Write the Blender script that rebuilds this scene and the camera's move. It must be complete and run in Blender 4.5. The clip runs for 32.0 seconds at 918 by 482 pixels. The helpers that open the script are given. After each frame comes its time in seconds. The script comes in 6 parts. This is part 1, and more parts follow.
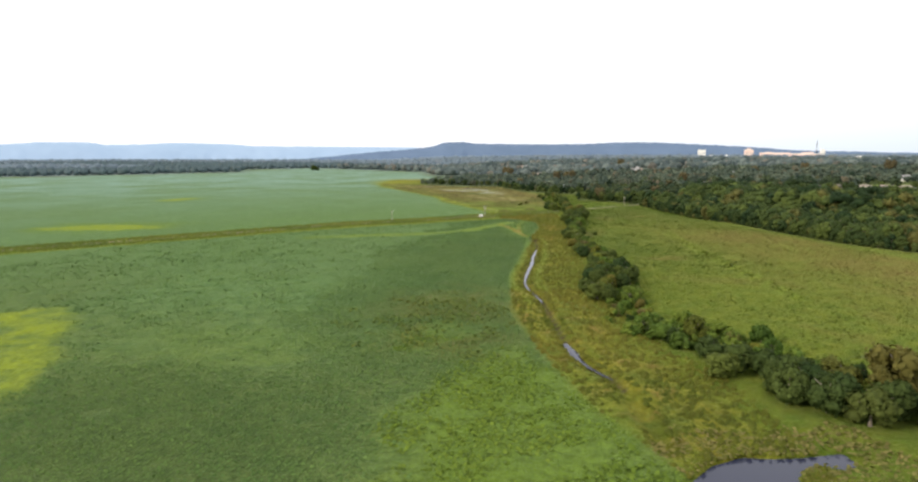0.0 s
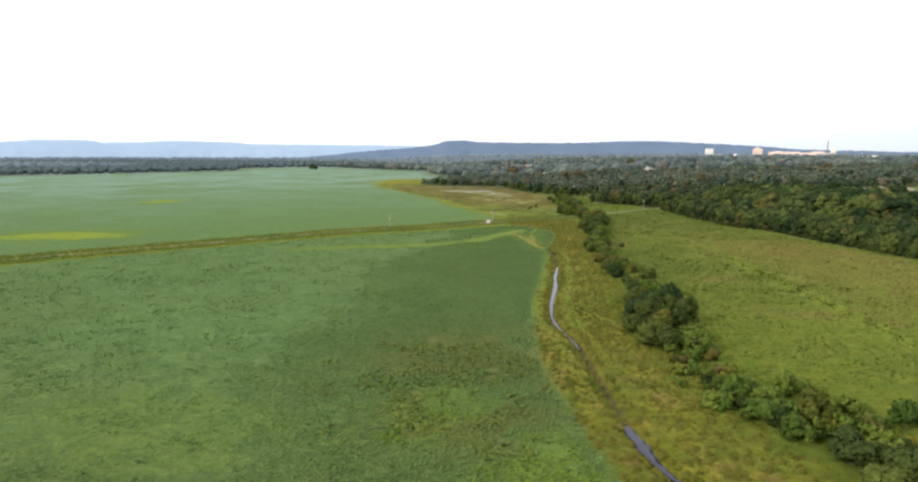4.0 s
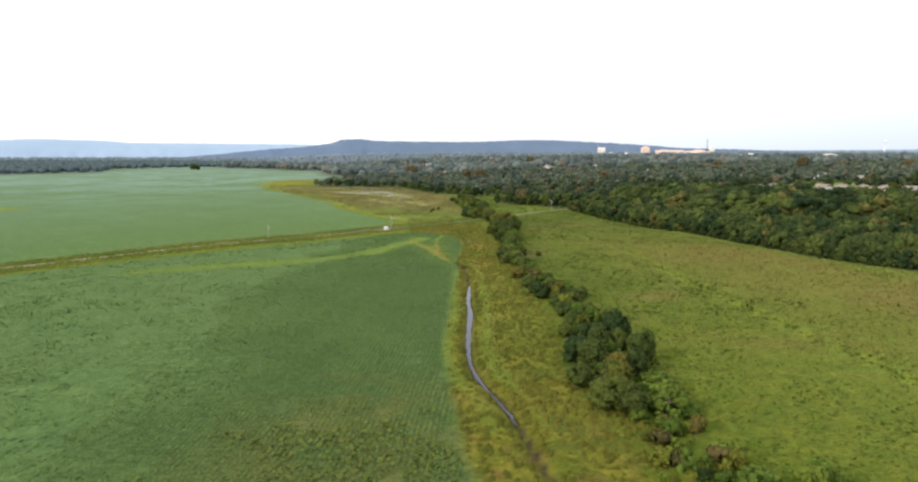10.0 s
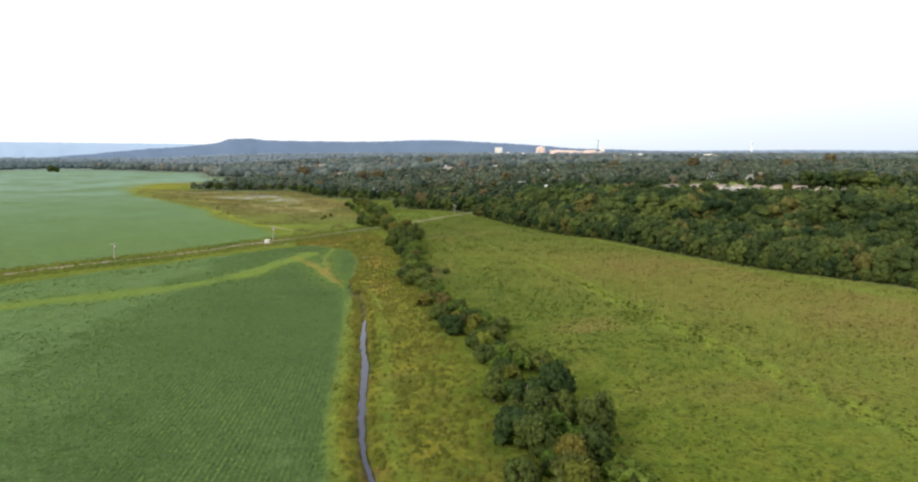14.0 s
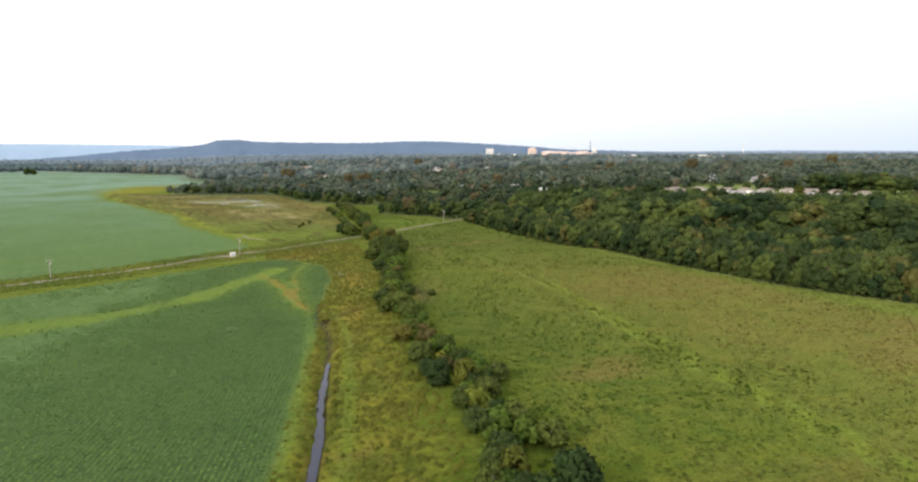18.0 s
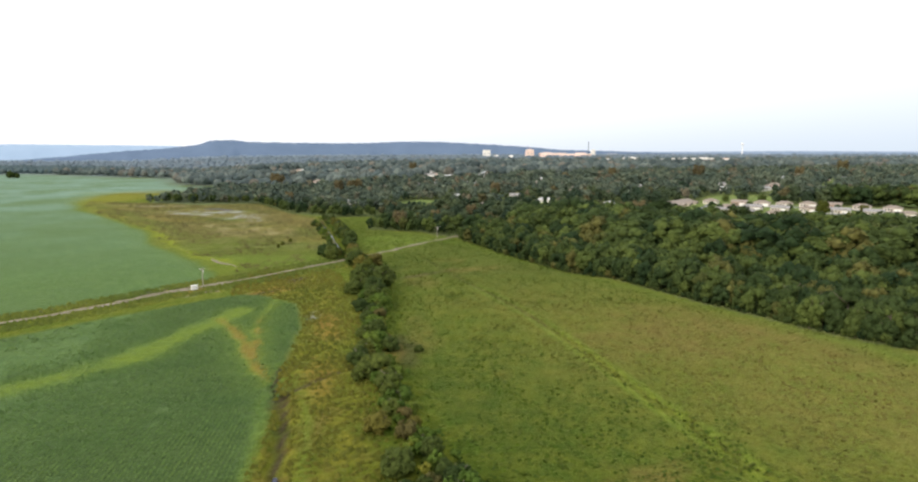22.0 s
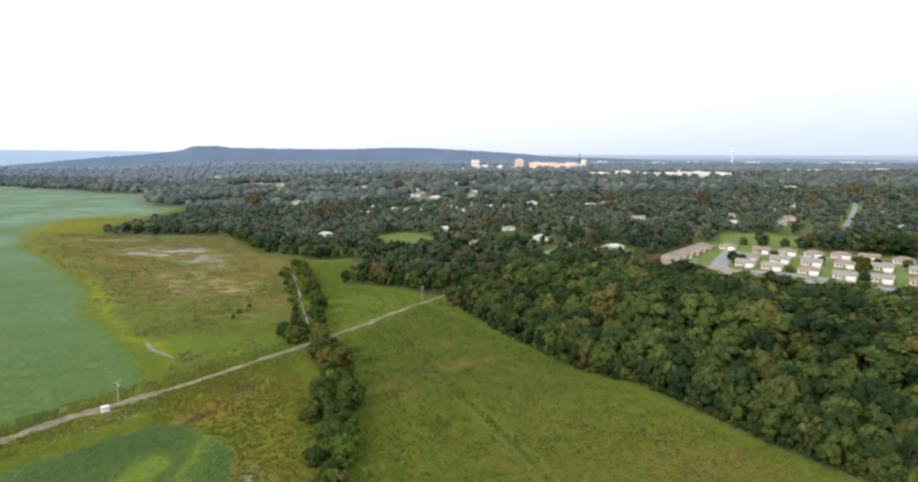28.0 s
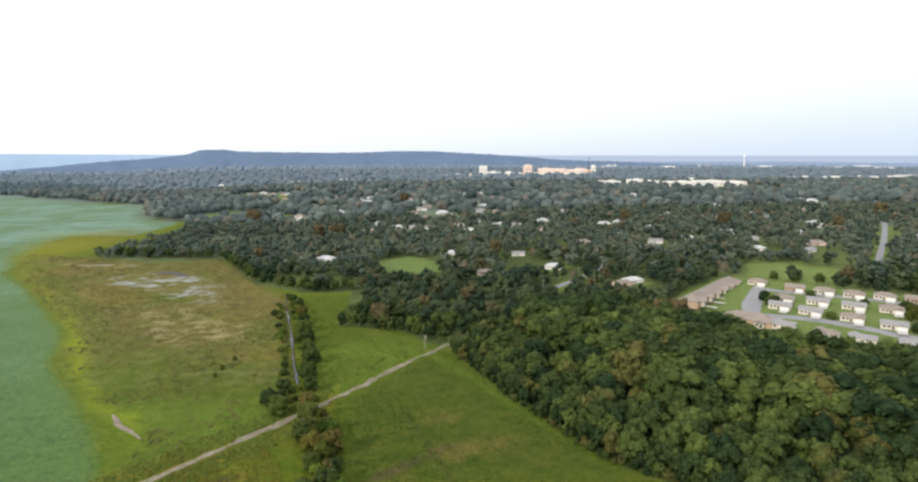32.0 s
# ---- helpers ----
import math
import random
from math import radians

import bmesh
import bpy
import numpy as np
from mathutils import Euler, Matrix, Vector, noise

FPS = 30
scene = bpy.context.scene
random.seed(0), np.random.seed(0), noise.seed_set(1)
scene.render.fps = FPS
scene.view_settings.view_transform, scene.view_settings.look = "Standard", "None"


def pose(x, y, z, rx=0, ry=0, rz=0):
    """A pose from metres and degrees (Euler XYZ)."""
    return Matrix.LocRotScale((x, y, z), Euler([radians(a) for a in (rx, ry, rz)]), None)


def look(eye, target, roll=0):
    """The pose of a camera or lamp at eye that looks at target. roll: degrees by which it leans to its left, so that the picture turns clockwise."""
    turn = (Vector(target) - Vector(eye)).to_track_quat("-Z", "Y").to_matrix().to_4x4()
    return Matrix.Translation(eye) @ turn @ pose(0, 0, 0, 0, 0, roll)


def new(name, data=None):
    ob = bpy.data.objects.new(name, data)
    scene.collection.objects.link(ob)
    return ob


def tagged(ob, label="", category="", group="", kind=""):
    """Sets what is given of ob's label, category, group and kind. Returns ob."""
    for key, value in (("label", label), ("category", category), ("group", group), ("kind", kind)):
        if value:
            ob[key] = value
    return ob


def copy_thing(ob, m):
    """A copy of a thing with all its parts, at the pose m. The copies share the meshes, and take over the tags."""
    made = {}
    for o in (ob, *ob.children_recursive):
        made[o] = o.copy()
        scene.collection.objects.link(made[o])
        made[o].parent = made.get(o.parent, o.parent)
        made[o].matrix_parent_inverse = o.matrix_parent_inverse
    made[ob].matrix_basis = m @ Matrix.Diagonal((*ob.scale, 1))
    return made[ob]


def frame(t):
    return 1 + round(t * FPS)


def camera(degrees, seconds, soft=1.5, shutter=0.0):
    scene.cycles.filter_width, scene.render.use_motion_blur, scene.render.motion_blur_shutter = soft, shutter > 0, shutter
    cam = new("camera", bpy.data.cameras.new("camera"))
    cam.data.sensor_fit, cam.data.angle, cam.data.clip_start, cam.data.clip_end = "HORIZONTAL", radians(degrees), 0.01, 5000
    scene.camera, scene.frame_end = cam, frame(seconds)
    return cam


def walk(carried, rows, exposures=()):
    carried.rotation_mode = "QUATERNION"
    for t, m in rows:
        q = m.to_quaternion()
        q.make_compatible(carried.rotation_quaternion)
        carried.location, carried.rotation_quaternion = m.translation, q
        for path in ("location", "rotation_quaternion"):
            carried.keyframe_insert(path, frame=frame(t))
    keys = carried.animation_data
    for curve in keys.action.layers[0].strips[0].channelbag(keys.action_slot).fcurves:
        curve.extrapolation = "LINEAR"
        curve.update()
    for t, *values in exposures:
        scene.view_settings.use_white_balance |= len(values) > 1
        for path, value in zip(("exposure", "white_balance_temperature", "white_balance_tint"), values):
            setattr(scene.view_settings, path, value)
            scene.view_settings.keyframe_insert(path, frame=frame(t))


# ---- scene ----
cam = camera(74.80, 32.0, soft=2.3)
PATH = [
    (0, pose(0.00, 0.00, 49.09, 81.759, 0.027, 17.173)),
    (0.5, pose(-1.84, 4.46, 49.04, 81.735, 0.010, 17.103)),
    (1, pose(-3.60, 8.87, 48.99, 81.734, -0.029, 17.118)),
    (1.5, pose(-5.32, 13.19, 48.99, 81.706, -0.058, 17.052)),
    (2, pose(-6.77, 17.56, 48.99, 81.671, -0.070, 17.105)),
    (2.5, pose(-8.25, 21.71, 48.96, 81.660, -0.084, 17.109)),
    (3, pose(-9.65, 26.55, 49.00, 81.617, -0.093, 17.160)),
    (3.5, pose(-13.87, 37.01, 49.76, 81.623, -0.098, 17.280)),
    (5.5, pose(-19.28, 56.58, 48.46, 81.576, -0.072, 17.311)),
    (6, pose(-20.19, 59.78, 48.51, 81.612, -0.043, 17.071)),
    (6.5, pose(-21.44, 63.16, 48.61, 81.606, -0.028, 15.631)),
    (7, pose(-22.51, 66.95, 48.72, 81.579, -0.017, 13.440)),
    (7.5, pose(-23.57, 70.83, 48.76, 81.571, -0.016, 10.151)),
    (8, pose(-24.63, 75.18, 48.78, 81.568, -0.016, 9.066)),
    (8.5, pose(-25.31, 79.42, 48.71, 81.567, -0.023, 8.639)),
    (9, pose(-25.97, 84.09, 48.64, 81.561, -0.025, 8.413)),
    (9.5, pose(-26.56, 88.88, 48.53, 81.579, -0.010, 8.259)),
    (10, pose(-27.65, 93.24, 48.30, 81.539, 0.015, 7.737)),
    (10.5, pose(-28.49, 98.34, 48.11, 81.576, 0.042, 6.727)),
    (11, pose(-28.87, 104.39, 47.93, 81.574, 0.026, 6.483)),
    (11.5, pose(-29.30, 109.81, 47.87, 81.574, 0.022, 6.343)),
    (12, pose(-29.67, 114.54, 47.92, 81.558, -0.011, 4.655)),
    (12.5, pose(-30.25, 118.99, 48.08, 81.534, -0.031, 3.082)),
    (13, pose(-30.58, 123.43, 48.20, 81.535, -0.036, 0.539)),
    (13.5, pose(-30.66, 129.82, 48.55, 81.569, -0.022, -1.675)),
    (14, pose(-30.76, 134.73, 48.63, 81.542, -0.023, -1.913)),
    (14.5, pose(-30.83, 138.78, 48.57, 81.544, -0.008, -2.217)),
    (16.5, pose(-29.46, 155.13, 48.33, 81.627, 0.043, -2.569)),
    (17, pose(-28.93, 159.44, 48.40, 81.635, 0.082, -2.626)),
    (17.5, pose(-28.70, 164.00, 48.63, 81.641, 0.076, -2.703)),
    (18, pose(-28.22, 168.35, 48.99, 81.648, 0.083, -2.754)),
    (18.5, pose(-27.90, 172.93, 49.45, 81.632, 0.082, -2.816)),
    (19, pose(-27.40, 177.66, 50.00, 81.637, 0.091, -2.848)),
    (19.5, pose(-26.98, 182.53, 50.57, 81.643, 0.103, -2.900)),
    (20, pose(-26.61, 187.10, 51.39, 81.635, 0.109, -2.955)),
    (20.5, pose(-26.18, 191.39, 52.56, 81.632, 0.086, -2.982)),
    (21, pose(-25.84, 195.77, 53.95, 81.617, 0.071, -2.999)),
    (21.5, pose(-25.44, 200.35, 55.47, 81.576, 0.075, -3.054)),
    (22, pose(-25.27, 205.29, 57.01, 81.581, 0.051, -3.074)),
    (22.5, pose(-25.14, 210.38, 58.71, 81.596, 0.023, -3.139)),
    (23, pose(-24.96, 215.19, 60.56, 81.652, 0.016, -3.217)),
    (23.5, pose(-24.68, 219.79, 62.54, 81.682, -0.019, -3.253)),
    (24, pose(-24.43, 224.88, 64.66, 81.687, -0.045, -3.300)),
    (24.5, pose(-24.02, 229.87, 66.97, 81.689, -0.075, -3.325)),
    (25, pose(-23.82, 234.53, 69.22, 81.733, -0.095, -3.356)),
    (25.5, pose(-23.55, 239.62, 71.50, 81.750, -0.122, -3.379)),
    (27.5, pose(-22.54, 259.81, 80.64, 81.789, -0.134, -4.073)),
    (28, pose(-22.25, 264.30, 82.83, 81.825, -0.114, -4.208)),
    (28.5, pose(-21.94, 268.52, 85.19, 81.800, -0.126, -4.107)),
    (29, pose(-21.08, 272.59, 87.54, 81.806, -0.121, -3.516)),
    (29.5, pose(-20.68, 276.86, 89.80, 81.793, -0.135, -3.475)),
    (30, pose(-20.49, 281.02, 92.08, 81.826, -0.114, -3.476)),
    (30.5, pose(-20.33, 285.34, 94.48, 81.788, -0.126, -3.474)),
    (31, pose(-19.90, 289.76, 96.82, 81.827, -0.119, -3.479)),
    (31.5, pose(-19.56, 294.15, 99.04, 81.835, -0.083, -3.478)),
    (32, pose(-19.19, 298.36, 101.10, 81.885, -0.057, -3.475)),
]
walk(cam, PATH, [(0.0, 0.12, 6500, 10), (14.0, 0.10, 6500, 10), (24.0, 0.04, 6440, 10), (32.0, 0.0, 6280, 10)])

# ---- world and sun ----
SUN_EL, SUN_AZ = 26.0, -132.0          # degrees; the azimuth runs clockwise from +y
world = bpy.data.worlds.new("world")
scene.world = world
world.use_nodes = True
wn, wl = world.node_tree.nodes, world.node_tree.links
wn.clear()
sky = wn.new("ShaderNodeTexSky")
sky.sky_type, sky.sun_disc = "NISHITA", False
sky.sun_elevation, sky.sun_rotation = radians(SUN_EL), radians(SUN_AZ)
sky.air_density, sky.dust_density, sky.ozone_density = 1.0, 2.5, 1.5
gain = wn.new("ShaderNodeMix")
gain.data_type, gain.blend_type = "RGBA", "MULTIPLY"
gain.inputs[0].default_value = 1.0
gain.inputs[7].default_value = (0.10, 0.10, 0.10, 1)
wl.new(sky.outputs[0], gain.inputs[6])
# thin bright cloud veil over the blue
veil = wn.new("ShaderNodeMix")
veil.data_type = "RGBA"
cloud = wn.new("ShaderNodeMix")
cloud.data_type = "RGBA"
cloud.inputs[6].default_value, cloud.inputs[7].default_value = (0.80, 0.90, 1.02, 1), (1.20, 1.21, 1.23, 1)
wl.new(cloud.outputs[2], veil.inputs[7])
wl.new(gain.outputs[2], veil.inputs[6])
tc = wn.new("ShaderNodeTexCoord")
sep = wn.new("ShaderNodeSeparateXYZ")
wl.new(tc.outputs["Generated"], sep.inputs[0])
up = wn.new("ShaderNodeMapRange")
up.inputs[1].default_value, up.inputs[2].default_value = 0.0, 0.22
up.inputs[3].default_value, up.inputs[4].default_value = 0.90, 0.97
wl.new(sep.outputs[2], up.inputs[0])
wl.new(up.outputs[0], veil.inputs[0])
east = wn.new("ShaderNodeMath")
east.operation = "MULTIPLY_ADD"          # the veil is whiter towards the sun's side
east.inputs[1].default_value, east.inputs[2].default_value = -0.12, 0.0
wl.new(sep.outputs[0], east.inputs[0])
high = wn.new("ShaderNodeMath")
high.operation = "ADD"
wl.new(sep.outputs[2], high.inputs[0])
wl.new(east.outputs[0], high.inputs[1])
white = wn.new("ShaderNodeMapRange")
white.interpolation_type = "SMOOTHSTEP"
white.inputs[1].default_value, white.inputs[2].default_value = -0.09, 0.10
wl.new(high.outputs[0], white.inputs[0])
wl.new(white.outputs[0], cloud.inputs[0])
# far land under the horizon, its haze given as a flat pale blue
land = wn.new("ShaderNodeMix")
land.data_type = "RGBA"
land.inputs[7].default_value = (0.52, 0.60, 0.74, 1)
low = wn.new("ShaderNodeMapRange")
low.inputs[1].default_value, low.inputs[2].default_value = 0.0015, -0.0015
wl.new(sep.outputs[2], low.inputs[0])
wl.new(low.outputs[0], land.inputs[0])
wl.new(veil.outputs[2], land.inputs[6])
bg = wn.new("ShaderNodeBackground")
wl.new(land.outputs[2], bg.inputs[0])
wout = wn.new("ShaderNodeOutputWorld")
wl.new(bg.outputs[0], wout.inputs[0])

sun = new("sun", bpy.data.lights.new("sun", "SUN"))
sun.data.energy, sun.data.angle, sun.data.color = 2.3, radians(5), (1.0, 0.88, 0.72)
sun_from = Vector((math.sin(radians(SUN_AZ)) * math.cos(radians(SUN_EL)), math.cos(radians(SUN_AZ)) * math.cos(radians(SUN_EL)), math.sin(radians(SUN_EL))))
sun.matrix_world = look(sun_from * 500, (0, 0, 0))



# ---- small tools ----
def vnoise(x, y, scale, seed=0):
    """Smooth lattice noise in 0..1 at plan points."""
    x, y = np.asarray(x) / scale, np.asarray(y) / scale
    xi, yi = np.floor(x).astype(np.int64), np.floor(y).astype(np.int64)
    fx, fy = x - xi, y - yi
    fx, fy = fx * fx * (3 - 2 * fx), fy * fy * (3 - 2 * fy)

    def h(a, b):
        v = np.sin(a * 127.1 + b * 311.7 + seed * 74.7) * 43758.5453
        return v - np.floor(v)

    return (h(xi, yi) * (1 - fx) + h(xi + 1, yi) * fx) * (1 - fy) + (h(xi, yi + 1) * (1 - fx) + h(xi + 1, yi + 1) * fx) * fy


def fnoise(x, y, scale, seed=0):
    return 0.55 * vnoise(x, y, scale, seed) + 0.3 * vnoise(x, y, scale / 2.3, seed + 5) + 0.15 * vnoise(x, y, scale / 5.1, seed + 9)


def line_dist(x, y, pts):
    """Distance in plan to a polyline."""
    best = np.full(np.shape(x), 1e9)
    for (ax, ay), (bx, by) in zip(pts[:-1], pts[1:]):
        dx, dy = bx - ax, by - ay
        t = np.clip(((x - ax) * dx + (y - ay) * dy) / (dx * dx + dy * dy), 0, 1)
        best = np.minimum(best, np.hypot(x - ax - t * dx, y - ay - t * dy))
    return best


def inside(x, y, pts):
    res = np.zeros(np.shape(x), bool)
    for (ax, ay), (bx, by) in zip(pts, pts[1:] + pts[:1]):
        if ay == by:
            continue
        res ^= ((ay > y) != (by > y)) & (x < (bx - ax) * (y - ay) / (by - ay) + ax)
    return res


def zone(x, y, pts, soft, wob=0.0, scale=14, seed=1):
    """1 inside a plan outline, 0 outside, with a ragged soft edge."""
    d = line_dist(x, y, pts + pts[:1]) * np.where(inside(x, y, pts), -1, 1)
    d = d + (fnoise(x, y, scale, seed) - 0.5) * 2 * wob
    return np.clip(0.5 - d / soft, 0, 1)


def rise(x, y):
    """Height of the land: a flat river bottom that climbs under the woods and the town."""
    u = (np.asarray(x) + 10) * 0.884 + (np.asarray(y) - 602) * 0.467
    knoll = 3.6 * np.exp(-((np.asarray(x) - 222) ** 2 + (np.asarray(y) - 622) ** 2) / 9000)
    return 28 * (1 - np.exp(-np.maximum(u - 40, 0) / 300)) + knoll


def catmull(pts, step=3.0):
    p = [np.array(q, float) for q in pts]
    p = [2 * p[0] - p[1]] + p + [2 * p[-1] - p[-2]]
    res = []
    for a, b, c, d in zip(p, p[1:], p[2:], p[3:]):
        n = max(2, int(np.linalg.norm(c - b) / step))
        for i in range(n):
            t = i / n
            res.append(0.5 * (2 * b + (c - a) * t + (2 * a - 5 * b + 4 * c - d) * t * t + (3 * b - a - 3 * c + d) * t ** 3))
    res.append(p[-2])
    return [tuple(q) for q in res]


def mesh_object(name, verts, faces, mat, parent=None, smooth=False, attrs=None):
    me = bpy.data.meshes.new(name)
    if isinstance(faces, np.ndarray):
        k = faces.shape[1]
        me.vertices.add(len(verts))
        me.vertices.foreach_set("co", np.asarray(verts, np.float32).ravel())
        me.loops.add(faces.size)
        me.loops.foreach_set("vertex_index", faces.astype(np.int32).ravel())
        me.polygons.add(len(faces))
        me.polygons.foreach_set("loop_start", np.arange(0, faces.size, k, dtype=np.int32))
        me.update(calc_edges=True)
        me.validate()
    else:
        me.from_pydata([tuple(v) for v in verts], [], faces)
        me.update()
    if smooth:
        me.polygons.foreach_set("use_smooth", np.ones(len(me.polygons), bool))
    for key, val in (attrs or {}).items():
        me.attributes.new(key, "FLOAT", "POINT").data.foreach_set("value", np.asarray(val, np.float32))
    me.materials.append(mat)
    ob = new(name, me)
    if parent is not None:
        ob.parent = parent
    return ob


def grid_faces(nx, ny):
    i, j = np.meshgrid(np.arange(nx - 1), np.arange(ny - 1))
    a = (j * nx + i).ravel()
    return np.stack([a, a + 1, a + nx + 1, a + nx], 1)


def part(name, bm, material, parent=None, label=""):
    me = bpy.data.meshes.new(name)
    bm.to_mesh(me)
    bm.free()
    me.materials.append(material)
    ob = new(name, me)
    if parent is not None:
        ob.parent = parent
    return tagged(ob, label)


def box_bm(sx, sy, sz, at=(0, 0, 0), bevel=0.0):
    bm = bmesh.new()
    bmesh.ops.create_cube(bm, size=1, matrix=Matrix.Translation(at) @ Matrix.Diagonal((sx, sy, sz, 1)))
    if bevel:
        bmesh.ops.bevel(bm, geom=bm.edges[:], offset=bevel, segments=2, affect="EDGES")
    return bm


def rod_bm(r0, r1, length, seg=10, m=None):
    bm = bmesh.new()
    bmesh.ops.create_cone(bm, cap_ends=True, segments=seg, radius1=r0, radius2=r1, depth=length, matrix=(m or Matrix()) @ Matrix.Translation((0, 0, length / 2)))
    return bm


def thing(name, m, label, category, group=""):
    e = new(name)
    e.matrix_world = m
    e.empty_display_size = 0.5
    return tagged(e, label, category, group)


# ---- materials ----
def node_mat(name, rough=0.8, spec=0.3):
    m = bpy.data.materials.new(name)
    m.use_nodes = True
    nt = m.node_tree
    b = nt.nodes["Principled BSDF"]
    b.inputs["Roughness"].default_value = rough
    b.inputs["Specular IOR Level"].default_value = spec
    return m, nt.nodes, nt.links, b


def n_noise(N, L, vec, scale, detail=3.0, rough=0.6):
    n = N.new("ShaderNodeTexNoise")
    n.inputs["Scale"].default_value = scale
    n.inputs["Detail"].default_value = detail
    n.inputs["Roughness"].default_value = rough
    if vec is not None:
        L.new(vec, n.inputs["Vector"])
    return n.outputs["Fac"]


def n_mix(N, L, fac, a, b, mode="MIX"):
    n = N.new("ShaderNodeMix")
    n.data_type, n.blend_type = "RGBA", mode
    for sock, v in ((n.inputs[0], fac), (n.inputs[6], a), (n.inputs[7], b)):
        if isinstance(v, bpy.types.NodeSocket):
            L.new(v, sock)
        elif isinstance(v, (int, float)):
            sock.default_value = v
        else:
            sock.default_value = (*v, 1)
    return n.outputs[2]


def n_range(N, L, v, a, b, c=0.0, d=1.0):
    n = N.new("ShaderNodeMapRange")
    for i, k in enumerate((a, b, c, d)):
        n.inputs[i + 1].default_value = k
    L.new(v, n.inputs[0])
    return n.outputs[0]


def n_math(N, L, op, a, b=0.0):
    n = N.new("ShaderNodeMath")
    n.operation = op
    for i, v in enumerate((a, b)):
        if isinstance(v, bpy.types.NodeSocket):
            L.new(v, n.inputs[i])
        else:
            n.inputs[i].default_value = v
    return n.outputs[0]


def n_attr(N, name):
    n = N.new("ShaderNodeAttribute")
    n.attribute_name = name
    return n.outputs["Fac"]


def n_bump(N, L, b, height, strength, dist):
    n = N.new("ShaderNodeBump")
    n.inputs["Strength"].default_value, n.inputs["Distance"].default_value = strength, dist
    L.new(height, n.inputs["Height"])
    L.new(n.outputs[0], b.inputs["Normal"])


def speckled(name, c1, c2, scale=2.0, rough=0.8, spec=0.3, metal=0.0, big=0.15, bump=0.3, dist=0.02):
    """Two colours mixed by fine and broad noise, with slight relief."""
    m, N, L, b = node_mat(name, rough, spec)
    co = N.new("ShaderNodeTexCoord").outputs["Object"]
    f = n_noise(N, L, co, scale, 4)
    g = n_noise(N, L, co, big, 2)
    k = n_range(N, L, n_math(N, L, "ADD", f, g), 0.7, 1.3)
    L.new(n_mix(N, L, k, c1, c2), b.inputs["Base Color"])
    b.inputs["Metallic"].default_value = metal
    n_bump(N, L, b, f, bump, dist)
    return m


def foliage(name, dark, light, autumn, vary=0.28):
    """Leaves: colour varies from tree to tree and from spray to spray."""
    m, N, L, b = node_mat(name, 0.75, 0.08)
    geo = N.new("ShaderNodeNewGeometry")
    info = N.new("ShaderNodeObjectInfo")
    tint = n_attr(N, "tint")
    k = n_math(N, L, "FRACT", n_math(N, L, "ADD", info.outputs["Random"], tint)) if autumn else tint
    ramp = N.new("ShaderNodeValToRGB")
    half = tuple(0.55 * p + 0.45 * q for p, q in zip(dark, light))
    deep = tuple(0.85 * q for q in dark)
    stops = ((0.0, dark), (0.36, half), (0.62, light), (0.78, deep), (0.88, half), (0.97, autumn)) if autumn else ((0.0, dark), (1.0, light))
    for at, c in stops[2:]:
        ramp.color_ramp.elements.new(at)
    for el, (at, c) in zip(ramp.color_ramp.elements, stops):
        el.position, el.color = at, (*c, 1)
    L.new(k, ramp.inputs[0])
    base = ramp.outputs[0]
    spray = n_range(N, L, geo.outputs["Random Per Island"], 0, 1, 1 - vary, 1 + vary)
    col = N.new("ShaderNodeVectorMath")
    col.operation = "SCALE"
    L.new(base, col.inputs[0])
    L.new(spray, col.inputs["Scale"])
    L.new(col.outputs[0], b.inputs["Base Color"])
    tr = N.new("ShaderNodeBsdfTranslucent")
    L.new(col.outputs[0], tr.inputs[0])
    mx = N.new("ShaderNodeMixShader")
    mx.inputs[0].default_value = 0.30
    L.new(b.outputs[0], mx.inputs[1])
    L.new(tr.outputs[0], mx.inputs[2])
    L.new(mx.outputs[0], N["Material Output"].inputs[0])
    return m


M_LEAF = foliage("leaves", (0.027, 0.052, 0.021), (0.114, 0.152, 0.038), (0.136, 0.134, 0.040), 0.28)
M_HEDGE = foliage("hedge_leaves", (0.036, 0.064, 0.020), (0.114, 0.142, 0.030), (0.150, 0.140, 0.030), 0.26)
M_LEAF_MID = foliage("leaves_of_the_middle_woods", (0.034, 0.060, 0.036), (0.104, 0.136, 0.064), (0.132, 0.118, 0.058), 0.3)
# from here to M_LEAF_HAZE, distance haze is mixed into the leaf colours
M_LEAF_BACK = foliage("hazed_leaves_of_the_garden_trees", (0.078, 0.112, 0.088), (0.168, 0.202, 0.136), (0.190, 0.168, 0.112), 0.26)
M_LEAF_TOWN = foliage("hazed_leaves_of_the_town_trees", (0.088, 0.122, 0.124), (0.180, 0.214, 0.190), (0.190, 0.182, 0.150), 0.26)
M_LEAF_FAR = foliage("hazed_leaves_of_the_far_woods", (0.166, 0.216, 0.258), (0.204, 0.256, 0.288), (0.21, 0.24, 0.26), 0.06)
M_LEAF_HAZE = foliage("hazed_leaves_on_the_skyline", (0.225, 0.292, 0.360), (0.255, 0.322, 0.382), (0.26, 0.31, 0.36), 0.05)
M_AUTUMN = foliage("autumn_leaves", (0.128, 0.110, 0.056), (0.176, 0.144, 0.070), (0.15, 0.13, 0.06), 0.26)
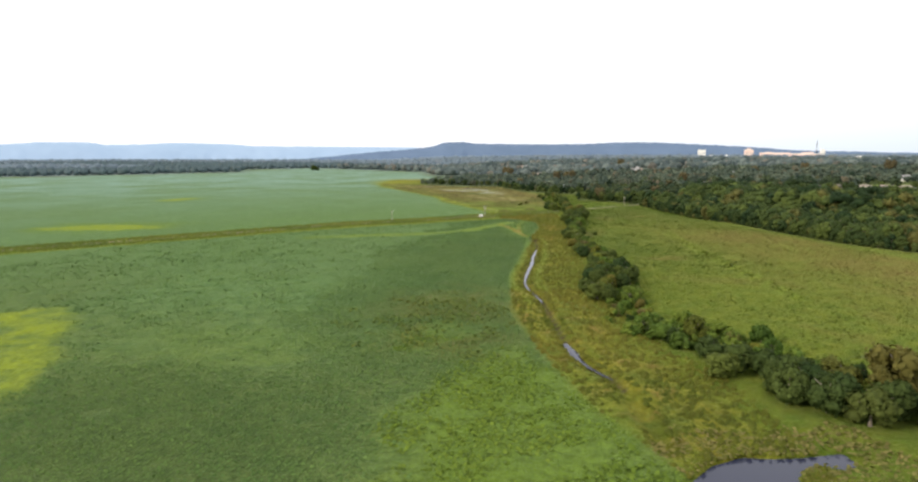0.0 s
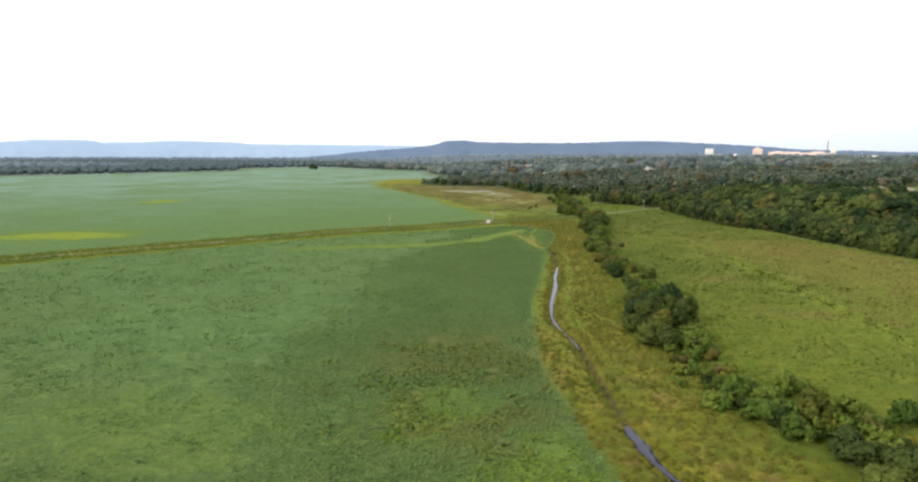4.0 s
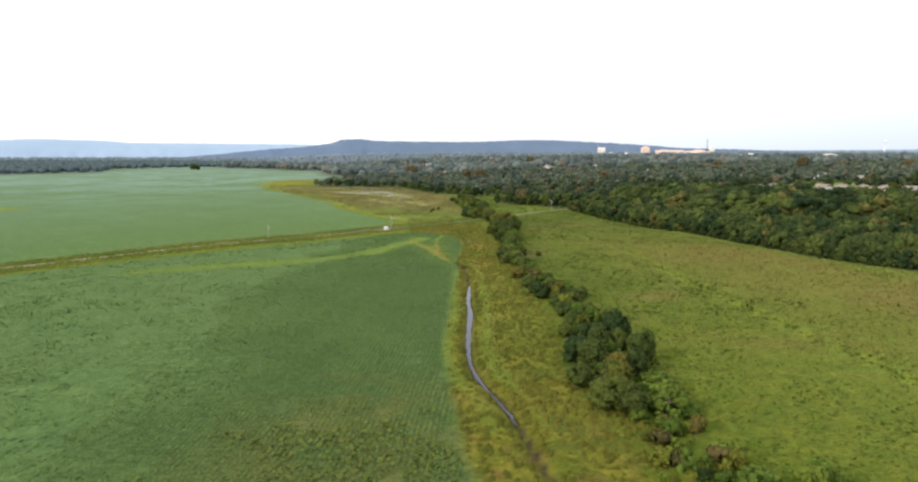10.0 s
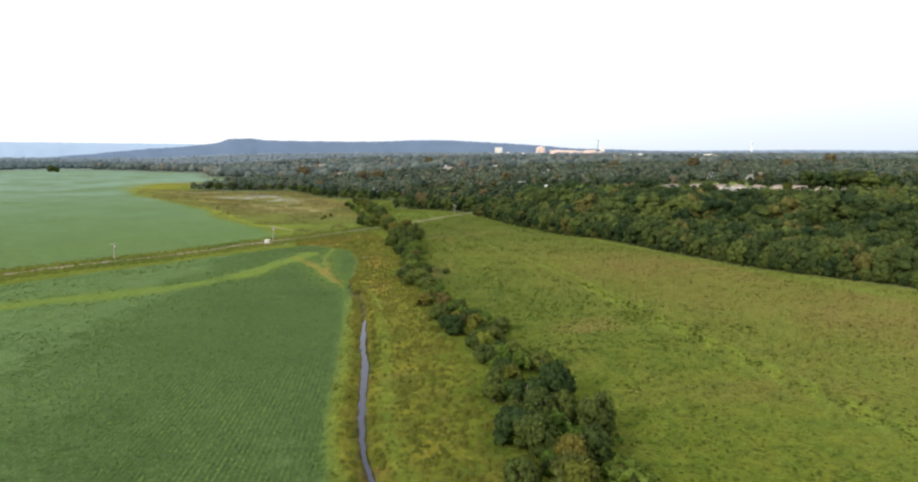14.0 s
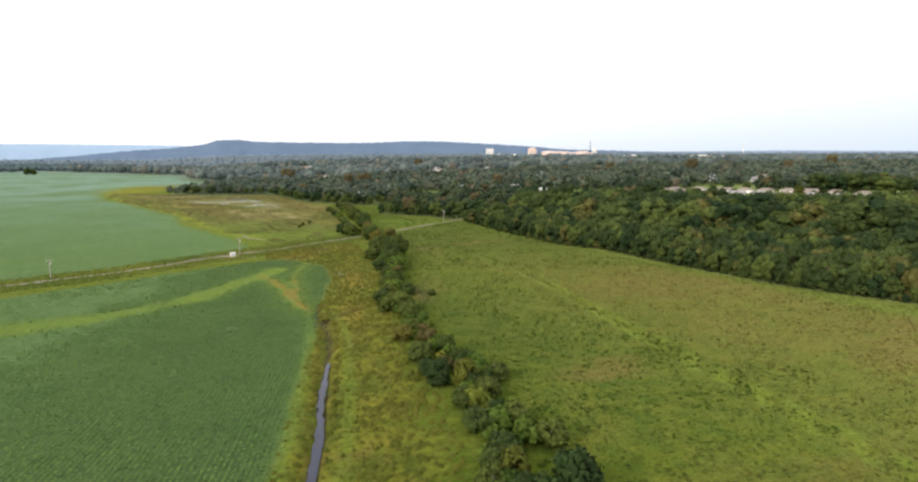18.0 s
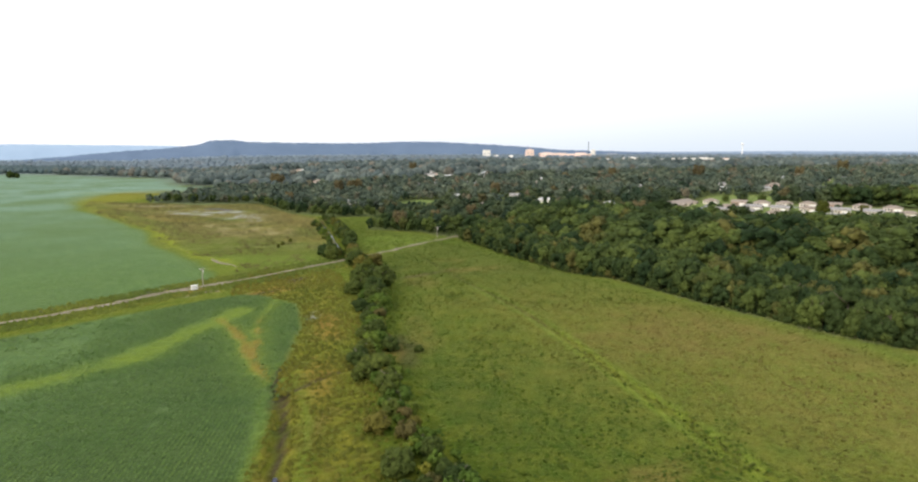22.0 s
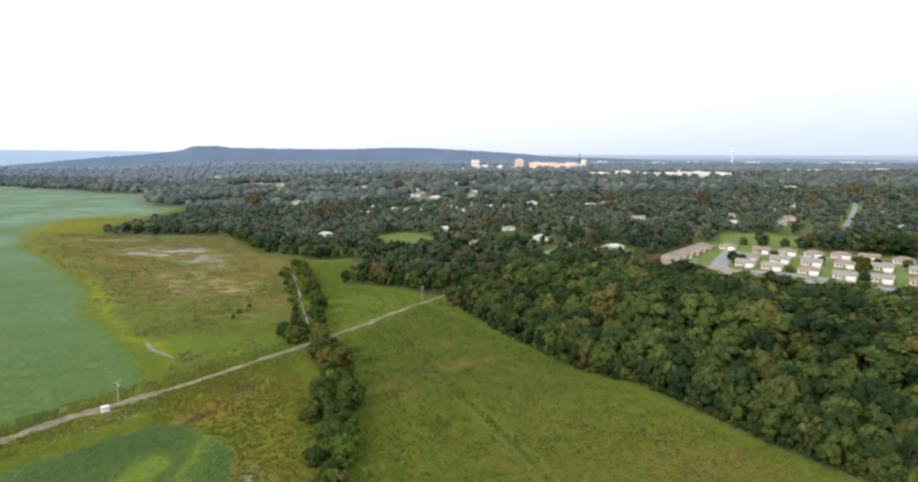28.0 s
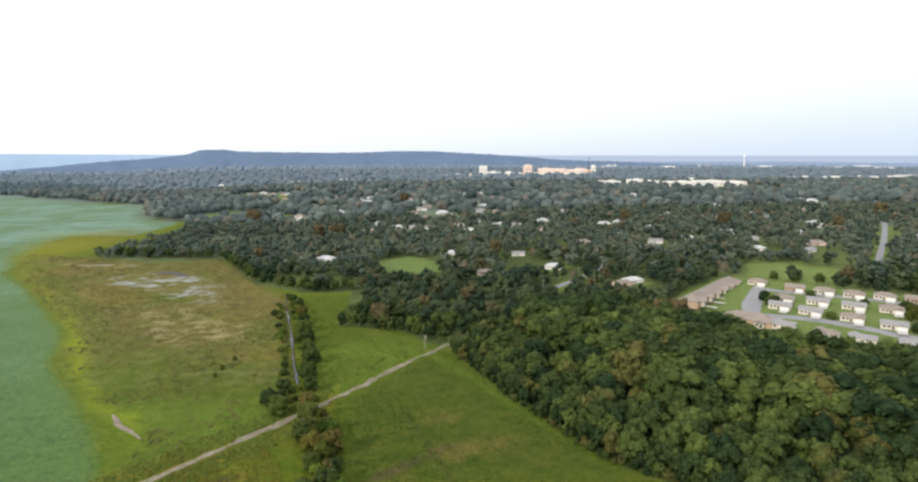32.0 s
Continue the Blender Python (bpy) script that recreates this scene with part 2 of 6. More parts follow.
M_OLIVE = foliage("olive_leaves", (0.088, 0.106, 0.020), (0.140, 0.152, 0.026), (0.15, 0.15, 0.03))
M_AMBER = foliage("amber_olive_leaves", (0.114, 0.108, 0.028), (0.182, 0.150, 0.038), (0.15, 0.13, 0.03))
M_BUSH = foliage("bush_leaves", (0.070, 0.124, 0.022), (0.156, 0.210, 0.034), (0.185, 0.190, 0.03))
M_RUSSET = foliage("russet_shrub_leaves", (0.090, 0.088, 0.030), (0.150, 0.126, 0.044), (0.12, 0.13, 0.03), 0.22)
M_BARK = speckled("bark", (0.16, 0.13, 0.10), (0.30, 0.26, 0.21), 6, 0.9)
M_GRAVEL = speckled("gravel", (0.15, 0.125, 0.085), (0.31, 0.265, 0.205), 1.2, 0.95, bump=0.5, big=0.12)
M_TRACK = M_GRAVEL.copy()
M_TRACK.name = "overgrown_gravel"
tn, tl = M_TRACK.node_tree.nodes, M_TRACK.node_tree.links
tco = tn.new("ShaderNodeTexCoord").outputs["Object"]
tl.new(n_mix(tn, tl, n_range(tn, tl, n_noise(tn, tl, tco, 0.35, 4, 0.7), 0.50, 0.60, 0.0, 0.85), tn["Principled BSDF"].inputs["Base Color"].links[0].from_socket, (0.105, 0.130, 0.022)), tn["Principled BSDF"].inputs["Base Color"])
M_ASPHALT = speckled("asphalt", (0.22, 0.22, 0.23), (0.30, 0.30, 0.31), 4, 0.9)
M_CONCRETE = speckled("concrete", (0.45, 0.43, 0.40), (0.62, 0.60, 0.56), 3, 0.85)
M_WHITE = speckled("white_paint", (0.72, 0.72, 0.70), (0.84, 0.84, 0.82), 5, 0.5)


def water_material():
    m, N, L, b = node_mat("still_water", 0.06, 0.5)
    b.inputs["Base Color"].default_value = (0.030, 0.034, 0.060, 1)
    b.inputs["Metallic"].default_value = 0.0
    b.inputs["IOR"].default_value = 1.33
    co = N.new("ShaderNodeTexCoord").outputs["Object"]
    n_bump(N, L, b, n_noise(N, L, co, 1.5, 2), 0.05, 0.02)
    return m


M_WATER = water_material()


def ground_material():
    m, N, L, b = node_mat("ground_cover", 1.0, 0.0)
    b.inputs["Sheen Roughness"].default_value = 0.22          # leaf gloss at low angles
    co = N.new("ShaderNodeTexCoord").outputs["Object"]
    fine = n_noise(N, L, co, 1.3, 5, 0.7)
    mid = n_noise(N, L, co, 0.16, 4, 0.6)
    broad = n_noise(N, L, co, 0.022, 4, 0.6)
    clump = n_noise(N, L, co, 0.55, 3, 0.65)
    # rough grass
    col = n_mix(N, L, n_range(N, L, mid, 0.35, 0.68), (0.064, 0.104, 0.011), (0.112, 0.130, 0.015))
    col = n_mix(N, L, n_attr(N, "lush"), col, n_mix(N, L, n_range(N, L, mid, 0.35, 0.65), (0.032, 0.060, 0.009), (0.062, 0.084, 0.012)))
    # tan seed heads of the pasture
    tan = n_math(N, L, "MULTIPLY", n_attr(N, "dry"), n_range(N, L, n_math(N, L, "ADD", mid, broad), 0.72, 1.25, 0.35, 1.0))
    col = n_mix(N, L, tan, col, n_mix(N, L, n_range(N, L, broad, 0.40, 0.62), (0.122, 0.108, 0.026), (0.142, 0.100, 0.034)))
    # strip along the ditch
    s1 = n_mix(N, L, n_range(N, L, mid, 0.35, 0.65), (0.094, 0.112, 0.013), (0.165, 0.152, 0.020))
    s1 = n_mix(N, L, n_range(N, L, n_noise(N, L, co, 0.07, 4, 0.65), 0.48, 0.66), s1, (0.066, 0.088, 0.014))
    s1 = n_mix(N, L, n_range(N, L, n_noise(N, L, co, 0.11, 3, 0.6), 0.54, 0.70, 0.0, 0.8), s1, (0.150, 0.098, 0.030))
    col = n_mix(N, L, n_attr(N, "strip"), col, s1)
    # marsh
    m1 = n_mix(N, L, n_range(N, L, mid, 0.38, 0.66), (0.094, 0.081, 0.027), (0.148, 0.117, 0.043))
    m1 = n_mix(N, L, n_range(N, L, broad, 0.48, 0.66), m1, (0.088, 0.094, 0.022))
    col = n_mix(N, L, n_attr(N, "marsh"), col, m1)
    col = n_mix(N, L, n_attr(N, "sedge"), col, n_mix(N, L, n_range(N, L, mid, 0.35, 0.65), (0.050, 0.078, 0.014), (0.098, 0.116, 0.020)))
    col = n_mix(N, L, n_math(N, L, "MULTIPLY", n_attr(N, "straw"), n_range(N, L, n_noise(N, L, co, 0.10, 4, 0.7), 0.46, 0.62)), col, (0.255, 0.222, 0.115))
    # soybean canopy
    c1 = n_mix(N, L, n_range(N, L, mid, 0.35, 0.68), (0.070, 0.130, 0.038), (0.112, 0.180, 0.054))
    # distance haze painted into the crop as a pale blue-green
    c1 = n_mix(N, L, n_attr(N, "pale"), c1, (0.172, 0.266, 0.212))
    c1 = n_mix(N, L, n_range(N, L, broad, 0.42, 0.66, 0.0, 0.6), c1, (0.080, 0.136, 0.048))
    c1 = n_mix(N, L, n_range(N, L, n_noise(N, L, co, 0.009, 3, 0.6), 0.44, 0.62, 0.0, 0.55), c1, (0.090, 0.144, 0.046))
    c1 = n_mix(N, L, n_attr(N, "olive"), c1, n_mix(N, L, n_range(N, L, mid, 0.36, 0.64), (0.068, 0.106, 0.026), (0.108, 0.142, 0.038)))
    c1 = n_mix(N, L, n_math(N, L, "MULTIPLY", n_attr(N, "gap"), 0.42), c1, (0.052, 0.082, 0.026))          # darker green ground where the rows are planted
    col = n_mix(N, L, n_attr(N, "crop"), col, c1)
    # weedy light green, and yellow drowned patches
    col = n_mix(N, L, n_math(N, L, "MULTIPLY", n_attr(N, "weed"), n_range(N, L, mid, 0.3, 0.62, 0.65, 1.0)), col, (0.106, 0.162, 0.022))
    col = n_mix(N, L, n_math(N, L, "MULTIPLY", n_attr(N, "yellow"), n_range(N, L, mid, 0.25, 0.6, 0.4, 1.0)), col, (0.190, 0.236, 0.018))
    col = n_mix(N, L, n_math(N, L, "MULTIPLY", n_attr(N, "rust"), n_range(N, L, fine, 0.3, 0.6, 0.5, 1.0)), col, (0.22, 0.135, 0.03))
    # bare and wet earth, pale mud
    col = n_mix(N, L, n_attr(N, "bare"), col, (0.062, 0.046, 0.030))
    col = n_mix(N, L, n_math(N, L, "MULTIPLY", n_attr(N, "mud"), n_range(N, L, n_math(N, L, "ADD", n_noise(N, L, co, 0.075, 6, 0.72), n_math(N, L, "MULTIPLY", n_noise(N, L, co, 0.02, 3), 0.6)), 0.80, 0.90)), col, (0.29, 0.295, 0.295))
    # woodland floor, with distance haze blended in as pale blue
    col = n_mix(N, L, n_attr(N, "wood"), col, n_mix(N, L, n_attr(N, "far_haze"), n_mix(N, L, n_range(N, L, broad, 0.46, 0.56), (0.045, 0.062, 0.026), (0.085, 0.112, 0.045)), (0.25, 0.31, 0.37)))
    col = n_mix(N, L, n_attr(N, "lawn"), col, (0.120, 0.170, 0.056))
    L.new(n_mix(N, L, n_attr(N, "crop"), (0.84, 0.92, 0.34), (0.78, 0.96, 0.70)), b.inputs["Sheen Tint"])
    L.new(n_range(N, L, n_attr(N, "crop"), 0.0, 1.0, 0.23, 0.15), b.inputs["Sheen Weight"])
    # grain
    v = N.new("ShaderNodeVectorMath")
    v.operation = "SCALE"
    L.new(col, v.inputs[0])
    L.new(n_math(N, L, "MULTIPLY", n_range(N, L, fine, 0.25, 0.75, 0.66, 1.34), n_range(N, L, clump, 0.28, 0.72, 0.72, 1.28)), v.inputs["Scale"])
    L.new(v.outputs[0], b.inputs["Base Color"])
    n_bump(N, L, b, fine, 0.9, 0.5)
    return m


M_GROUND = ground_material()

# ---- plan ----
ROAD = [(-420, 60), (-355, 165), (-290, 258), (-246, 318), (-196, 386), (-160, 418), (-134, 450), (-119, 466), (-104, 482), (-90, 499), (-75, 517), (-58, 540), (-46, 556), (-26, 586), (-12, 604), (4, 628), (30, 665)]
DITCH = [(6, 101), (-3, 128), (-12, 140), (-17, 151), (-20, 161), (-27, 184), (-34, 205), (-42, 222), (-46, 245), (-48, 269), (-53, 306), (-55, 322), (-59, 341)]
WATER_RUN = [(-31, 196), (-35, 206), (-41, 219), (-45, 238), (-48, 268), (-50.5, 284), (-53, 307)]
CREEK = [(-76, 560), (-85, 596), (-98, 649), (-111, 698), (-120, 740)]
HEDGE = [(62, 108), (50, 126), (37, 141), (27, 151), (19, 157), (8, 168), (-1, 179), (-6, 194), (-9, 212), (-13, 248), (-21, 296), (-33, 335), (-39, 372), (-44, 420), (-48, 465), (-58, 514), (-70, 535), (-78, 570), (-90, 612), (-100, 655), (-112, 705)]
EDGE = [(164, 302), (133, 347), (107, 374), (80, 419.5), (60, 463), (41, 482.5), (31, 503), (16, 538), (2, 578), (-6, 598)]
CROP_S = [(60, -60), (8, 92), (-10, 118), (-24, 146), (-40, 187), (-50, 234), (-56, 284), (-61, 342), (-64, 356), (-65, 376), (-67, 401), (-75, 430), (-97, 449), (-110, 439), (-123, 427), (-136, 414), (-162, 388), (-196, 352), (-244, 290), (-300, 212), (-430, 10), (-430, -60)]
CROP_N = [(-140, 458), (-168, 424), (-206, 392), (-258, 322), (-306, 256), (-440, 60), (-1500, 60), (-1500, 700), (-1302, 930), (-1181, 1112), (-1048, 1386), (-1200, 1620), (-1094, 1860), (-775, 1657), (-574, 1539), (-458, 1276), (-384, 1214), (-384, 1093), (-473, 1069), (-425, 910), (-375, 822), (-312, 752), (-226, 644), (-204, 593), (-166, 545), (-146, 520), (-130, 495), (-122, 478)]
MARSH = [(-124, 511), (-155, 542), (-196, 593), (-218, 644), (-307, 752), (-385, 850), (-420, 930), (-340, 905), (-280, 880), (-214, 890), (-152, 775), (-113, 716), (-100, 650), (-88, 600), (-78, 560), (-72, 530), (-100, 500), (-114, 488)]
RIM = [(-116, 500), (-138, 530), (-150, 539), (-179, 576), (-210, 629), (-229, 661), (-259, 701), (-302, 754), (-350, 811), (-430, 930), (-480, 1060)]
PASTURE = [(30, 150), (6, 190), (-6, 240), (-14, 296), (-34, 372), (-42, 450), (-52, 540), (-12, 604), (31, 503), (77, 418), (129, 345), (260, 180), (160, 60)]
MEADOW = [(-58, 542), (-14, 606), (-28, 622), (-70, 645), (-70, 735), (-104, 725), (-92, 640), (-76, 580)]
ESTATE = [(118, 634), (132, 602), (156, 570), (204, 522), (300, 480), (350, 540), (312, 602), (290, 620), (262, 642), (236, 668), (214, 704), (196, 708), (160, 684)]
GREEN = [(214, 710), (240, 754), (266, 750), (290, 716), (264, 684), (242, 672)]


# ---- ground ----
def spaced(a, b, core, step_core, mid, step_mid, outer):
    vals = [v for v in np.arange(mid[0], mid[1] + 1e-6, step_mid) if not core[0] < v < core[1]] + list(np.arange(core[0], core[1] + 1e-6, step_core))
    v, s = mid[1], step_mid
    while v < b:
        s *= outer
        v = min(v + s, b)
        vals.append(v)
    v, s = mid[0], step_mid
    while v > a:
        s *= outer
        v = max(v - s, a)
        vals.append(v)
    return np.unique(np.round(vals, 3))


gx = spaced(-6000, 6000, (-130, 30), 1.25, (-330, 190), 2.5, 1.12)
gy = spaced(-800, 6000, (85, 465), 1.75, (60, 860), 3.0, 1.10)
X, Y = np.meshgrid(gx, gy)
X, Y = X.ravel(), Y.ravel()
ditch_line = catmull(DITCH)
dd = line_dist(X, Y, ditch_line)
dc = line_dist(X, Y, catmull(CREEK))
POND = [(-2, 74), (4, 86), (8, 91), (12, 98), (17, 102.5), (22, 103.5), (26.5, 105.3), (33.5, 109), (35, 105.5), (32, 102.6), (29, 103.4), (25.7, 101), (24.2, 96), (24, 88), (21, 74), (8, 68)]
pond = zone(X, Y, POND, 2.0)
Z = rise(X, Y) + (fnoise(X, Y, 9, 3) - 0.5) * 0.35 * (np.hypot(X, Y - 300) < 900)
Z -= 1.15 * np.clip(1 - (dd - 0.6) / 2.0, 0, 1) + 1.3 * np.clip(1 - (dc - 1.4) / 2.5, 0, 1) + 1.2 * pond
SWALE = [(52, 225), (38, 285), (27, 333), (18, 378), (8, 420), (-8, 466), (-28, 531)]
ds = line_dist(X, Y, catmull(SWALE))
Z -= 0.5 * np.clip(1 - ds / 1.6, 0, 1)
Z += 0.25 * np.exp(-((dd - 4.5) / 1.5) ** 2)
CROSS = [(-61, 341), (-56, 348), (-51, 355.5), (-44, 362), (-38, 366)]
HEAD = [(-59, 341), (-62.5, 346), (-64, 353), (-64.5, 362)]
dx_ = np.minimum(line_dist(X, Y, catmull(CROSS)), line_dist(X, Y, catmull(HEAD)))
Z -= 0.6 * np.clip(1 - dx_ / 1.5, 0, 1)
road_line = catmull(ROAD, 4)
dr = line_dist(X, Y, road_line)
Z = np.where(dr < 4, np.minimum(Z, rise(X, Y) - 0.10), Z)
crop = np.maximum(zone(X, Y, CROP_S, 2.5, 1.2), zone(X, Y, CROP_N, 5, 2.0))
crop *= np.clip((dr - np.interp(X, [-220, -140], [3.4, 5])) / 3, 0, 1)
strip = np.clip(1 - (line_dist(X, Y, ditch_line + [(-62, 360), (-70, 420), (-85, 470)]) - 12) / 10, 0, 1) * (1 - crop)
strip = np.maximum(strip, np.clip(1 - (dr - np.interp(X, [-200, -130], [2.5, 9])) / np.interp(X, [-200, -130], [2, 8]), 0, 1) * (1 - crop) * (X < -55))
marsh = zone(X, Y, MARSH, 12, 6, 22) * np.clip((Y - 500) / 120 + 0.15 + (fnoise(X, Y, 30, 44) - 0.5), 0, 1)
rim_d = line_dist(X, Y, RIM) + (fnoise(X, Y, 16, 8) - 0.5) * 8
rim = np.clip(1 - (rim_d - 0.5) / 5.0, 0, 1) * np.interp(Y, [495, 525, 560, 640, 700, 900], [0.3, 0.8, 1.15, 1.15, 0.5, 0.5])
past = zone(X, Y, PASTURE, 10, 2)
eu = (X + 10) * 0.884 + (Y - 602) * 0.467
dry = past * np.clip((eu + 118) / 70, 0, 1) * np.clip((500 - Y) / 120, 0.15, 1) * (Y < 575)
dry *= np.clip((-eu - 4 + (fnoise(X, Y, 20, 17) - 0.5) * 12) / 16, 0.1, 1) * np.clip(0.35 + 1.2 * fnoise(X, Y, 34, 19), 0, 1)
dry = np.maximum(dry, 0.35 * past * np.clip((fnoise(X, Y, 26, 12) - 0.58) * 9, 0, 1) * (Y < 520))


def blob(cx, cy, rx, ry, turn=0.0, seed=2, rag=0.45, scale=7):
    c, s = math.cos(radians(turn)), math.sin(radians(turn))
    u, v = (X - cx) * c + (Y - cy) * s, -(X - cx) * s + (Y - cy) * c
    d = np.hypot(u / rx, v / ry) + (fnoise(X, Y, scale, seed) - 0.5) * 2 * rag
    return np.clip((1 - d) * 2.2, 0, 1)


yellow = np.clip(rim * 0.8, 0, 1)
for a in ((-350, 314, 46, 18, 22), (-484, 535, 15, 26, 10), (-420, 980, 40, 80, 20), (-470, 1100, 60, 40, 10)):
    yellow = np.maximum(yellow, blob(*a, seed=int(abs(a[0]))) * (0.4 if a[1] > 900 else 1.0))
YELLOW_S = [(-230, 112), (-191, 132), (-185, 139), (-171, 142), (-153, 121), (-132, 103), (-123, 90), (-116, 79), (-126, 66), (-170, 68), (-230, 92)]
yellow = np.maximum(yellow, zone(X, Y, YELLOW_S, 3, 5, 9, 23) * np.clip((fnoise(X, Y, 9, 24) - 0.2) * 2.6, 0.1, 1))
SASH = [(-190, 312), (-160, 330), (-131, 348), (-113, 364), (-103, 388), (-97, 408), (-92, 422)]
sash = line_dist(X, Y, catmull(SASH)) + (fnoise(X, Y, 12, 31) - 0.5) * 7
vee = line_dist(X, Y, catmull([(-97, 411), (-86, 394), (-78, 377), (-72, 364), (-65, 352)], 2))
vee = np.minimum(vee, line_dist(X, Y, catmull([(-84, 436), (-82.5, 408), (-79, 392), (-75, 373)], 2)) + 0.5) + (fnoise(X, Y, 6, 33) - 0.5) * 3
yellow = np.maximum(yellow, 0.5 * np.clip(1 - (vee - 1.0) / 4, 0, 1) * np.clip(0.5 + fnoise(X, Y, 5, 34), 0, 1))
yellow = np.maximum(yellow, 0.25 * np.clip(1 - (sash - 1.0) / 6, 0, 1))
verge = np.clip(1 - (dr - 7) / 4, 0, 1) * (X < -130) * (fnoise(X, Y, 15, 41) > 0.42)
yellow = np.maximum(yellow, 0.5 * verge)
BROWN = [(-84, 178), (-71, 209), (-44, 209), (-34, 160), (-40, 138), (-58, 137)]
tired = 0.30 * zone(X, Y, BROWN, 16, 9, 14, 36) * np.clip((fnoise(X, Y, 9, 37) - 0.35) * 4, 0, 1)
rust = np.maximum.reduce([0.85 * np.clip(1 - (vee - 0.3) / 1.5, 0, 1) * np.clip((418 - Y) / 15, 0, 1), blob(-88, 455, 12, 7, 40, 5), blob(-58, 400, 5, 22, 10, 6) * 0.7, blob(-52, 350, 5, 18, 10, 16) * 0.6, blob(-36, 375, 4, 16, 8, 26) * 0.5])
GREENWAY = [(-152, 541), (-130, 526), (-112, 494), (-92, 505), (-72, 524), (-80, 545), (-112, 540), (-134, 546)]
LIME = [(-38, 134), (-29, 145), (-16, 131), (-7, 119), (2, 106), (7, 96), (9, 88), (12, 66), (-42, 66), (-38, 80), (-42, 95), (-42, 118)]
weed = np.maximum.reduce([0.75 * zone(X, Y, GREENWAY, 14, 8, 12, 38) * np.clip(0.3 + 1.2 * fnoise(X, Y, 8, 39), 0, 1), zone(X, Y, LIME, 14, 7, 16, 9), 0.95 * np.clip(1 - (sash - 1.5) / 9, 0, 1) * np.clip(0.5 + fnoise(X, Y, 14, 35), 0, 1), 0.5 * np.clip(1 - (vee - 3) / 9, 0, 1), 0.8 * np.clip(1 - np.abs(eu + 7 + (fnoise(X, Y, 18, 18) - 0.5) * 8) / 6, 0, 1) * past * (Y > 330), blob(-55, 150, 16, 16, 10, 10, 0.5, 9) * 0.6, blob(-100, 130, 40, 20, 10, 11, 0.6, 8) * 0.3, 0.85 * zone(X, Y, MEADOW, 8, 2) * np.clip((fnoise(X, Y, 25, 58) - 0.3) * 2.5, 0, 1) * np.clip((660 - Y) / 60, 0.3, 1),
                           0.75 * blob(-348, 318, 60, 34, 25, 12, 0.6, 18), 0.6 * blob(-484, 535, 22, 40, 10, 13, 0.5, 18), 0.30 * np.clip(1 - (line_dist(X, Y, RIM) - 4) / 22, 0, 1)]) * (dd > 3)
lush = past * np.maximum(np.clip((-eu - 72) / 60, 0, 1) * np.clip((Y - 250) / 80, 0, 1), np.clip((Y - 400) / 90, 0, 1)) * 0.88
lush = np.maximum(lush, 0.5 * zone(X, Y, MEADOW, 8, 2))
dry *= 1 - 0.55 * np.clip(lush, 0, 1)
dry = np.maximum(dry, 0.8 * np.maximum.reduce([blob(-5, 494, 26, 7, 20, 65, 0.6, 8), blob(-28, 470, 9, 16, 10, 66, 0.5, 8), blob(-27, 392, 6, 22, 8, 67, 0.5, 8), blob(12, 300, 14, 8, 20, 68, 0.7, 7), blob(-14, 520, 12, 7, 0, 69, 0.6, 7)]))
# share of painted haze in the crop colour, by distance
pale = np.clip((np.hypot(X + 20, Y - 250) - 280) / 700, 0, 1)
olive = np.clip((190 - Y + (fnoise(X, Y, 40, 29) - 0.5) * 90) / 70, 0, 1) * 0.7
bare = np.clip(1 - (dx_ - 0.3) / 0.9, 0, 1)
# brown earth down the ditch, darkened to stand in for shadow there
bare = np.maximum(bare, np.clip(1 - (dd - 0.1 - 0.4 * fnoise(X, Y, 5, 22)) / 0.6, 0, 1) * (Y < 350) * (Y > 126))
bare = np.maximum.reduce([bare, 0.5 * blob(-60, 340, 2.5, 8, 12, 4), blob(-84, 475, 8, 5, 30, 6), 0.8 * blob(-96, 478, 8, 3, -60, 16), blob(-91, 451, 7, 2.5, 50, 7), blob(-25, 485, 20, 3, 40, 14) * 0.6, blob(-32, 376, 5, 18, 5, 15) * 0.5])
FLAT = [(-280, 786), (-266, 826), (-236, 832), (-205, 796), (-180, 768), (-160, 718), (-178, 708), (-216, 752), (-246, 772)]
mud = zone(X, Y, FLAT, 14, 8, 20, 3)
mud = np.maximum(mud, 0.7 * blob(-322, 866, 40, 5, -8, 5, 0.7, 10))
straw = np.maximum.reduce([zone(X, Y, [(-200, 692), (-178, 698), (-130, 657), (-114, 622), (-160, 622), (-192, 662)], 14, 8, 12, 6), 0.7 * blob(-300, 862, 95, 13, -14, 7, 0.6, 12), 0.45 * blob(-215, 700, 40, 30, -40, 8, 0.6, 12), 0.22 * zone(X, Y, MARSH, 10, 4) * (Y > 560)])
sedge = np.maximum.reduce([blob(-207, 730, 34, 15, -35, 14, 0.5, 9), zone(X, Y, MARSH, 10, 6) * np.clip((632 - Y) / 60 + (fnoise(X, Y, 24, 45) - 0.5) * 1.6, 0, 1), 0.8 * np.clip(1 - np.abs(line_dist(X, Y, RIM) - 13) / 9, 0, 1) * inside(X, Y, MARSH), 0.8 * blob(-110, 640, 14, 60, 10, 15), 0.35 * zone(X, Y, MARSH, 10, 4) * np.clip((fnoise(X, Y, 45, 46) - 0.55) * 6, 0, 1)])
rust = np.maximum(rust, tired)
